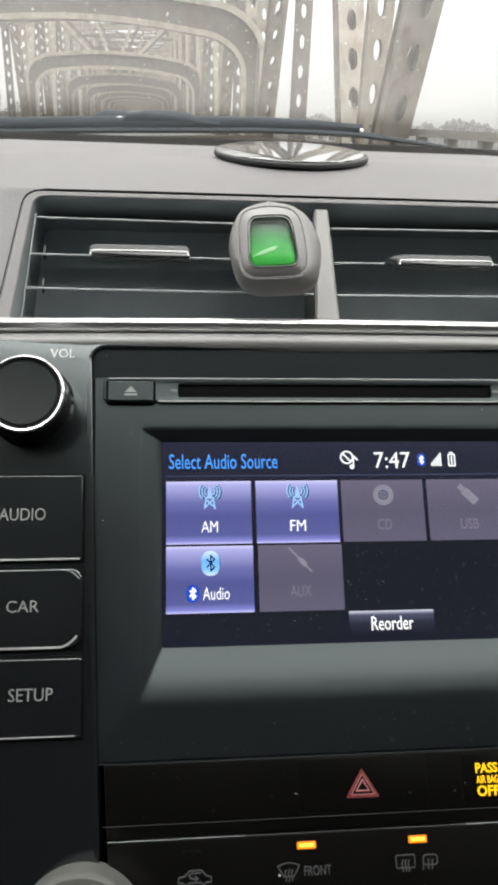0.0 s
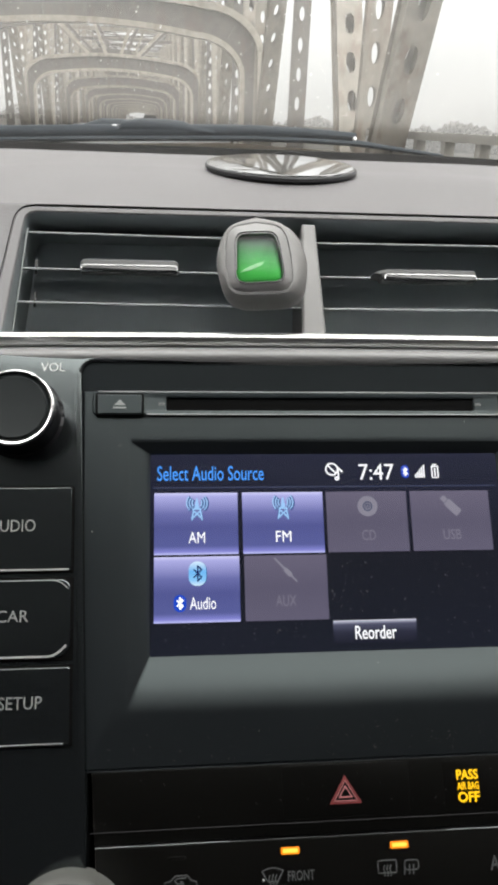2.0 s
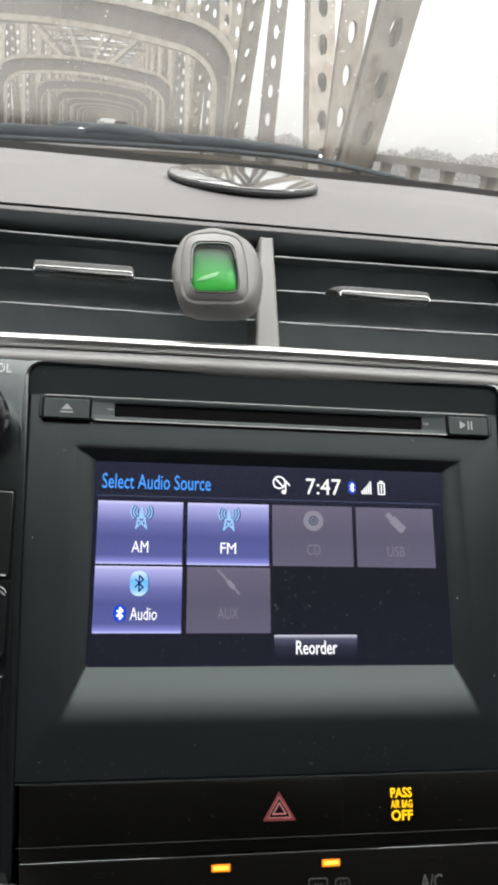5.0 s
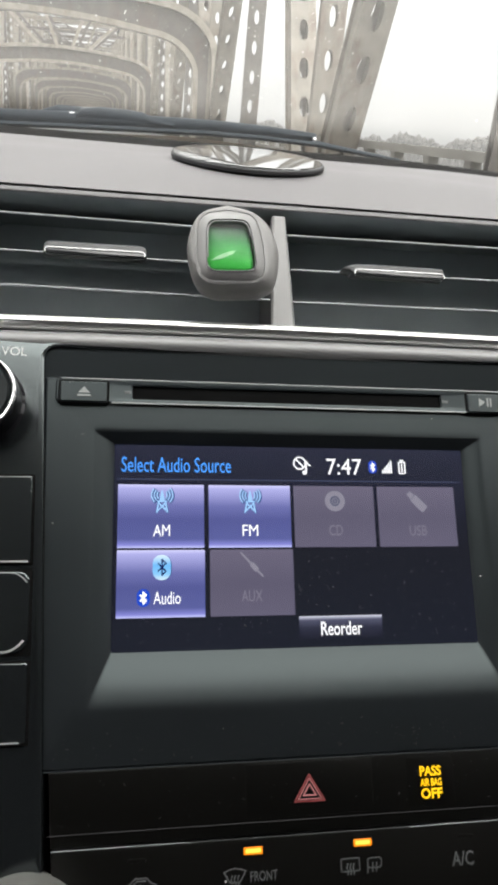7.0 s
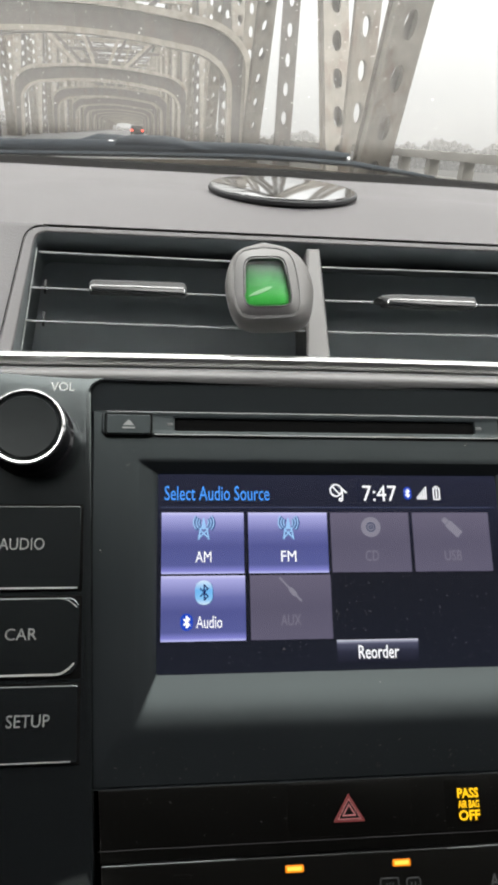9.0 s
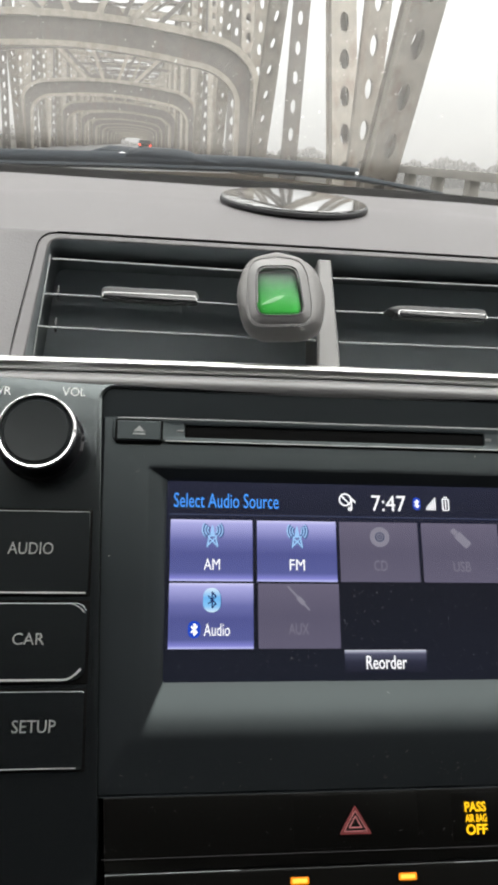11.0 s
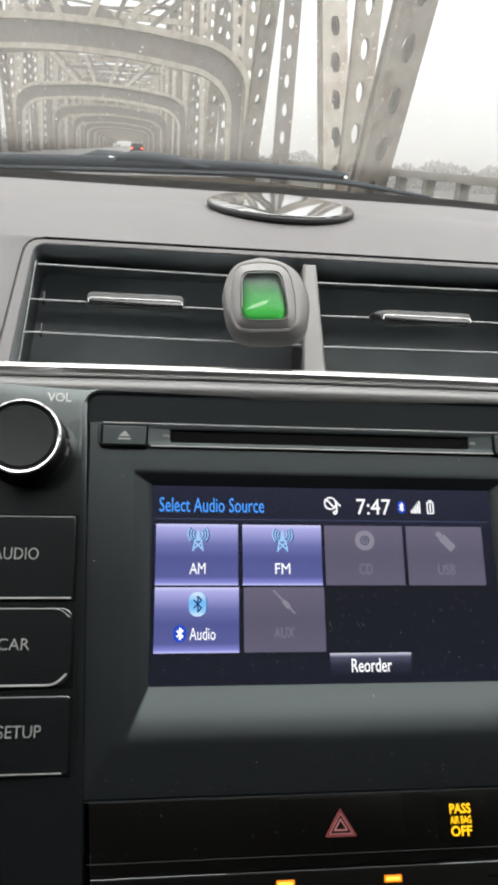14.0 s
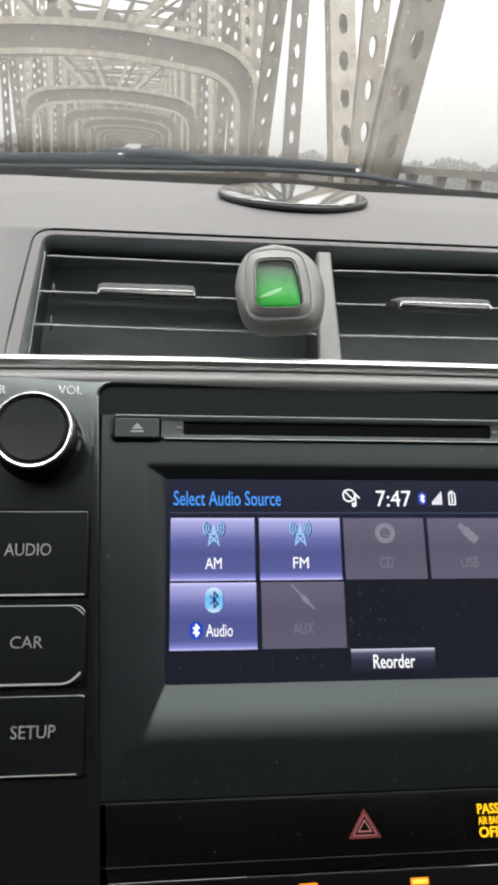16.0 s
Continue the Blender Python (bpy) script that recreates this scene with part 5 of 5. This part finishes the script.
def member(name, me, a, b, mat):
    """Stands the mesh, drawn along z, from a to b (bridge coordinates)."""
    a, b = Vector(a), Vector(b)
    d = (b - a).normalized()
    if abs(d.z) > 0.999:
        turn = Matrix.Identity(3)
    else:
        side = Vector((1, 0, 0)) if abs(d.x) < 0.5 else Vector((0, 1, 0))
        side = (side - d * side.dot(d)).normalized()
        turn = Matrix((side, d.cross(side), d)).transposed()
    ob = new(name, me)
    if not me.materials:
        me.materials.append(mat)
    ob.parent = bridge
    ob.matrix_basis = Matrix.Translation(a) @ turn.to_4x4()
    return ob


SLOPE_LEN = math.hypot(BAY / 2, TOP - BOTTOM)
POST = mesh_of(box_member(TOP + 0.4, 0.36, 0.17, True, 0.78), "post")
DIAG = mesh_of(box_member(SLOPE_LEN, 0.44, 0.5, True, 0.86), "diagonal")
HANGER = mesh_of(box_member(TOP + 0.4, 0.34, 0.12, True, 0.76), "hanger")
CHORD = mesh_of(box_member(BAY, 0.5, 0.55, False), "chord")
COUNT = 34
WIDE = RIGHT_X - LEFT_X


def portal_line(inward, soffit, radius, n=9):
    """Half of a portal's inner edge, from the middle of the span to the foot of its leg: (distance from the middle, height)."""
    reach = WIDE / 2 - inward
    flat = [((reach - radius) * i / 8, soffit + 0.3 * (1 - (i / 8) ** 2)) for i in range(9)]
    bend = [(reach - radius + radius * math.sin(radians(90 * i / n)), soffit - 0.72 * radius * (1 - math.cos(radians(90 * i / n)))) for i in range(1, n + 1)]
    return flat + bend + [(reach + 0.05, -0.3)]


def both_sides(line):
    return [(WIDE / 2 - x, z) for x, z in reversed(line)] + [(WIDE / 2 + x, z) for x, z in line[1:]]


def band(inner, outer, y0, y1, bm):
    """A plate between two edges, from y0 to y1."""
    return loft([[(xa, y0, za), (xb, y0, zb), (xb, y1, zb), (xa, y1, za)] for (xa, za), (xb, zb) in zip(inner, outer)], bm=bm)


EDGE_IN, EDGE_MID, EDGE_OUT = (both_sides(portal_line(*v)) for v in ((0.85, 3.88, 1.75), (0.55, 4.3, 1.95), (0.14, 4.86, 2.15)))


def grown(line, d):
    """The edge moved outwards by d."""
    half = line[len(line) // 2:]
    out = []
    for i, (x, z) in enumerate(half):
        (ax, az), (bx, bz) = half[max(0, i - 1)], half[min(len(half) - 1, i + 1)]
        v = Vector((bx - ax, bz - az)).normalized()
        out.append((x - WIDE / 2 - v.y * d, z + v.x * d))
    out[0] = (0.0, out[0][1])
    return both_sides(out)


def strut(bm, a, b, w=0.12, deep=0.16):
    a, b = Vector(a), Vector(b)
    d = (b - a).normalized()
    s = Vector((0, 1, 0))
    u = d.cross(s).normalized()
    loft([[tuple(p + u * i * w + s * j * deep) for i, j in ((-1, -1), (1, -1), (1, 1), (-1, 1))] for p in (a, b)], bm=bm)


def portal_web():
    """The plate of the curved portal with the gusset and the stiffeners on it."""
    bm = band(EDGE_IN, EDGE_OUT, -0.02, 0.02, bmesh.new())
    for i in range(3, len(EDGE_IN) - 3, 3):
        (xa, za), (xb, zb) = EDGE_IN[i], EDGE_OUT[i]
        strut(bm, (xa, -0.07, za), (xb, -0.07, zb), 0.05, 0.05)
    mid = WIDE / 2
    gusset = [(mid - 2.0, 4.5), (mid + 2.0, 4.5), (mid + 1.3, 5.7), (mid - 1.3, 5.7)]
    loft([at_y(gusset, 0.03), at_y(gusset, 0.06)], bm=bm)
    return bm


def portal_flange(line, thick, half):
    return band(line, grown(line, thick), -half, half, bmesh.new())


def portal_sway():
    """Paired struts that fan out from the lintel to the top chords, and the strut across the top."""
    bm = bmesh.new()
    mid = WIDE / 2
    for side in (-1, 1):
        for y in (-0.16, 0.16):
            strut(bm, (mid + side * 1.7, y, 5.2), (mid + side * (mid - 0.3), y, 9.6), 0.11, 0.06)
        strut(bm, (mid + side * 0.5, 0, 5.2), (mid + side * 2.4, 0, 10.0), 0.12, 0.1)
        strut(bm, (mid + side * 2.4, 0, 10.0), (mid + side * (mid - 0.3), 0, 13.4), 0.12, 0.1)
    for z, w in ((10.0, 0.2), (TOP, 0.24)):
        strut(bm, (0.1, 0, z), (WIDE - 0.1, 0, z), w, 0.2)
    return bm


def lateral_mesh():
    """A laced brace: two thin flanges with zigzag bars between them."""
    length = math.hypot(WIDE, BAY / 2)
    bm = bmesh.new()
    for x in (-0.2, 0.2):
        block(x - 0.06, x + 0.06, -0.1, 0.1, 0, length, bm)
    n = 18
    for i in range(n):
        a, b = (-0.2, length * i / n), (0.2, length * (i + 1) / n)
        if i % 2:
            a, b = (0.2, a[1]), (-0.2, b[1])
        d = Vector((b[0] - a[0], 0, b[1] - a[1])).normalized().cross(Vector((0, 1, 0))) * 0.05
        loft([[(p[0] + d.x * i_, y, p[1] + d.z * i_) for i_, y in ((-1, -0.04), (1, -0.04), (1, 0.04), (-1, 0.04))] for p in (a, b)], bm=bm)
    return bm


def low_sway():
    """A thin curved strut at the panel points between portals, with paired braces fanning out above it."""
    bm = bmesh.new()
    arch = [(WIDE * i / 24, 5.0 + 0.75 * (1 - abs(i / 12 - 1) ** 2.2)) for i in range(25)]
    band(arch, [(x, z + 0.28) for x, z in arch], -0.16, 0.16, bm)
    mid = WIDE / 2
    for side in (-1, 1):
        for y in (-0.18, 0.18):
            strut(bm, (mid + side * 1.5, y, 5.8), (mid + side * (mid - 0.3), y, 10.3), 0.12, 0.06)
        strut(bm, (mid + side * 0.4, 0, 5.9), (mid + side * 2.6, 0, 10.3), 0.12, 0.1)
        strut(bm, (mid + side * 0.2, 0, 10.3), (mid + side * (mid - 0.3), 0, TOP), 0.12, 0.1)
    strut(bm, (0.1, 0, 10.3), (WIDE - 0.1, 0, 10.3), 0.16, 0.16)
    strut(bm, (0.1, 0, TOP), (WIDE - 0.1, 0, TOP), 0.2, 0.2)
    return bm


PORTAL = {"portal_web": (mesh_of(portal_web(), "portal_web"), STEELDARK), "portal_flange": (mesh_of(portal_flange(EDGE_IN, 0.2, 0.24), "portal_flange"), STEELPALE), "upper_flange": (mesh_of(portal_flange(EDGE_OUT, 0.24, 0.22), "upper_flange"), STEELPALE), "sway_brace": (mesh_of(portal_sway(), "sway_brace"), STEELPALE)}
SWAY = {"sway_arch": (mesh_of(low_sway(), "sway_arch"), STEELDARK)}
LATERAL = mesh_of(lateral_mesh(), "lateral")


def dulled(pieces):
    """The same pieces coloured darker, the dimness of the far spans put in."""
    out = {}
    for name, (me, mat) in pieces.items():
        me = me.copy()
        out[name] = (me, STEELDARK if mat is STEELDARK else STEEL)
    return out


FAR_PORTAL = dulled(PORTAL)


def across(pieces, y, z):
    for name, (me, mat) in pieces.items():
        ob = new(name, me)
        if not me.materials:
            me.materials.append(mat)
        ob.parent = bridge
        ob.matrix_basis = Matrix.Translation((LEFT_X, y, z))


for k in range(-1, COUNT):
    s = FIRST + BAY * k
    m_ = s + BAY / 2
    z0, zm, z1 = deck_z(s), deck_z(m_), deck_z(s + BAY)
    for x in (LEFT_X, RIGHT_X):
        member("post", POST, (x, s, z0 - 0.4), (x, s, z0 + TOP), STEEL)
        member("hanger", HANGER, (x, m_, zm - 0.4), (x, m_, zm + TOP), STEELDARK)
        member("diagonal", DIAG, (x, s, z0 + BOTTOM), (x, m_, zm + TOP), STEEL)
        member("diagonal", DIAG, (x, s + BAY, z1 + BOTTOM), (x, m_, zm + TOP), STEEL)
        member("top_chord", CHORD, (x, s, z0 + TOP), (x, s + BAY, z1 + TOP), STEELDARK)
    if k > 0 and k % 2:
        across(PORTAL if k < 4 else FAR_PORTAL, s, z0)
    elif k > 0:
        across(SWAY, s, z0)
    for y, z in ((s, z0), (m_, zm)):
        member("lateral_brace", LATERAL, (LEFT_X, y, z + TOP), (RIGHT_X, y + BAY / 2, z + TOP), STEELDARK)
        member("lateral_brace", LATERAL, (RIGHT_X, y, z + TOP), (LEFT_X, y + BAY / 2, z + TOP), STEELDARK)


# railing, one at each edge of the deck
def railing(x):
    ob = new("bridge_railing")
    ob.matrix_world = ROAD @ Matrix.Translation((x, 0, 0))
    tagged(ob, "grey concrete bridge railing with posts", "railing", "bridge railings")
    for lo, hi, nm in ((0.82, 0.95, "top_rail"), (0.0, 0.56, "parapet")):
        loops = [[(-0.12, s, deck_z(s) + lo), (0.12, s, deck_z(s) + lo), (0.12, s, deck_z(s) + hi), (-0.12, s, deck_z(s) + hi)] for s in range(-20, 181, 10)]
        bm = loft(loops)
        me = mesh_of(bm, nm)
        me.materials.append(CONCRETE)
        o = new(nm, me)
        o.parent = ob
    pm = mesh_of(block(-0.09, 0.09, -0.1, 0.1, 0.2, 0.84, bevel=0.02), "rail_post")
    pm.materials.append(CONCRETE)
    for k in range(-10, 100):
        o = new("rail_post", pm)
        o.parent = ob
        o.matrix_basis = Matrix.Translation((0, 1.4 * k, deck_z(1.4 * k)))


railing(RIGHT_X + 0.42)
railing(LEFT_X - 0.42)

# ---- a car ahead ----
def car_ahead(x, s):
    z = deck_z(s)
    ob = new("car")
    ob.matrix_world = ROAD @ Matrix.Translation((x, s, z))
    tagged(ob, "dark car far ahead with lit red tail lamps", "car")
    prof = [(0.0, 0.35), (0.02, 0.85), (0.1, 0.98), (0.5, 1.02), (1.1, 1.42), (2.3, 1.45), (3.1, 1.0), (4.2, 0.88), (4.5, 0.6), (4.5, 0.3)]
    me = mesh_of(loft([[(xx * (0.86 if z_ > 1.1 else 1), y, z_) for y, z_ in prof] for xx in (-0.9, 0.9)]), "body")
    me.materials.append(SLOTBLACK)
    o = new("body", me)
    o.parent = ob
    for sx in (-1, 1):
        t = mesh_of(block(sx * 0.72 - 0.15, sx * 0.72 + 0.15, -0.03, 0.05, 0.74, 0.92, bevel=0.03), "tail_lamp")
        t.materials.append(TAIL)
        o = new("tail_lamp", t)
        o.parent = ob
        for y in (0.9, 3.6):
            w = bmesh.new()
            bmesh.ops.create_cone(w, cap_ends=True, segments=20, radius1=0.32, radius2=0.32, depth=0.2, matrix=Matrix.Translation((sx * 0.8, y, 0.32)) @ pose(0, 0, 0, 0, 90))
            wm = mesh_of(w, "wheel")
            wm.materials.append(RUBBER)
            o = new("wheel", wm)
            o.parent = ob


car_ahead(1.1, 112.0)

# ---- river and far bank ----
single("water", block(-3000, 3000, -500, 4000, -30.5, -30), WATER, "grey river under an overcast sky", "river", LEVEL, kind="structure", smooth=0)


def far_bank():
    """A wooded bank far off, its outline made of many small clumps."""
    rng = random.Random(9)
    seed = bmesh.new()
    bmesh.ops.create_icosphere(seed, subdivisions=1, radius=1)
    shape = np.array([v.co for v in seed.verts])
    tris = np.array([[v.index for v in f.verts] for f in seed.faces])
    seed.free()
    pts, faces = [], []
    for i in range(16000):
        a = radians(rng.uniform(-45, 50)) if i > 1500 else radians(rng.gauss(-HEADING, 1.6))
        d = rng.uniform(430, 560)
        crown = 14.8 + 2.0 * math.sin(a * 23) * math.sin(a * 9 + 1) + 2.0 * math.sin(a * 71 + 2) + 0.9 * math.sin(a * 190)
        h = rng.uniform(0.9, 2.8)
        w = rng.uniform(0.8, 2.4)
        c = np.array((d * math.sin(a), d * math.cos(a), -1.2 + crown * rng.random() ** 0.5))
        faces.append(tris + len(shape) * i)
        pts.append(shape * (w, w, h) * np.array([[rng.uniform(0.7, 1.3)] for _ in shape]) + c)
    me = bpy.data.meshes.new("far_trees")
    me.from_pydata(np.concatenate(pts).tolist(), [], np.concatenate(faces).tolist())
    bm = bmesh.new()
    bm.from_mesh(me)
    bpy.data.meshes.remove(me)
    return bm


def bank_ground():
    rows = []
    for r_, z in ((400, -31), (412, -18), (428, 0), (900, 2.8), (3500, 2.8)):
        rows.append([(r_ * math.sin(radians(a)), r_ * math.cos(radians(a)), z) for a in range(-60, 71, 5)])
    return loft(rows, False, False, None, closed=False)


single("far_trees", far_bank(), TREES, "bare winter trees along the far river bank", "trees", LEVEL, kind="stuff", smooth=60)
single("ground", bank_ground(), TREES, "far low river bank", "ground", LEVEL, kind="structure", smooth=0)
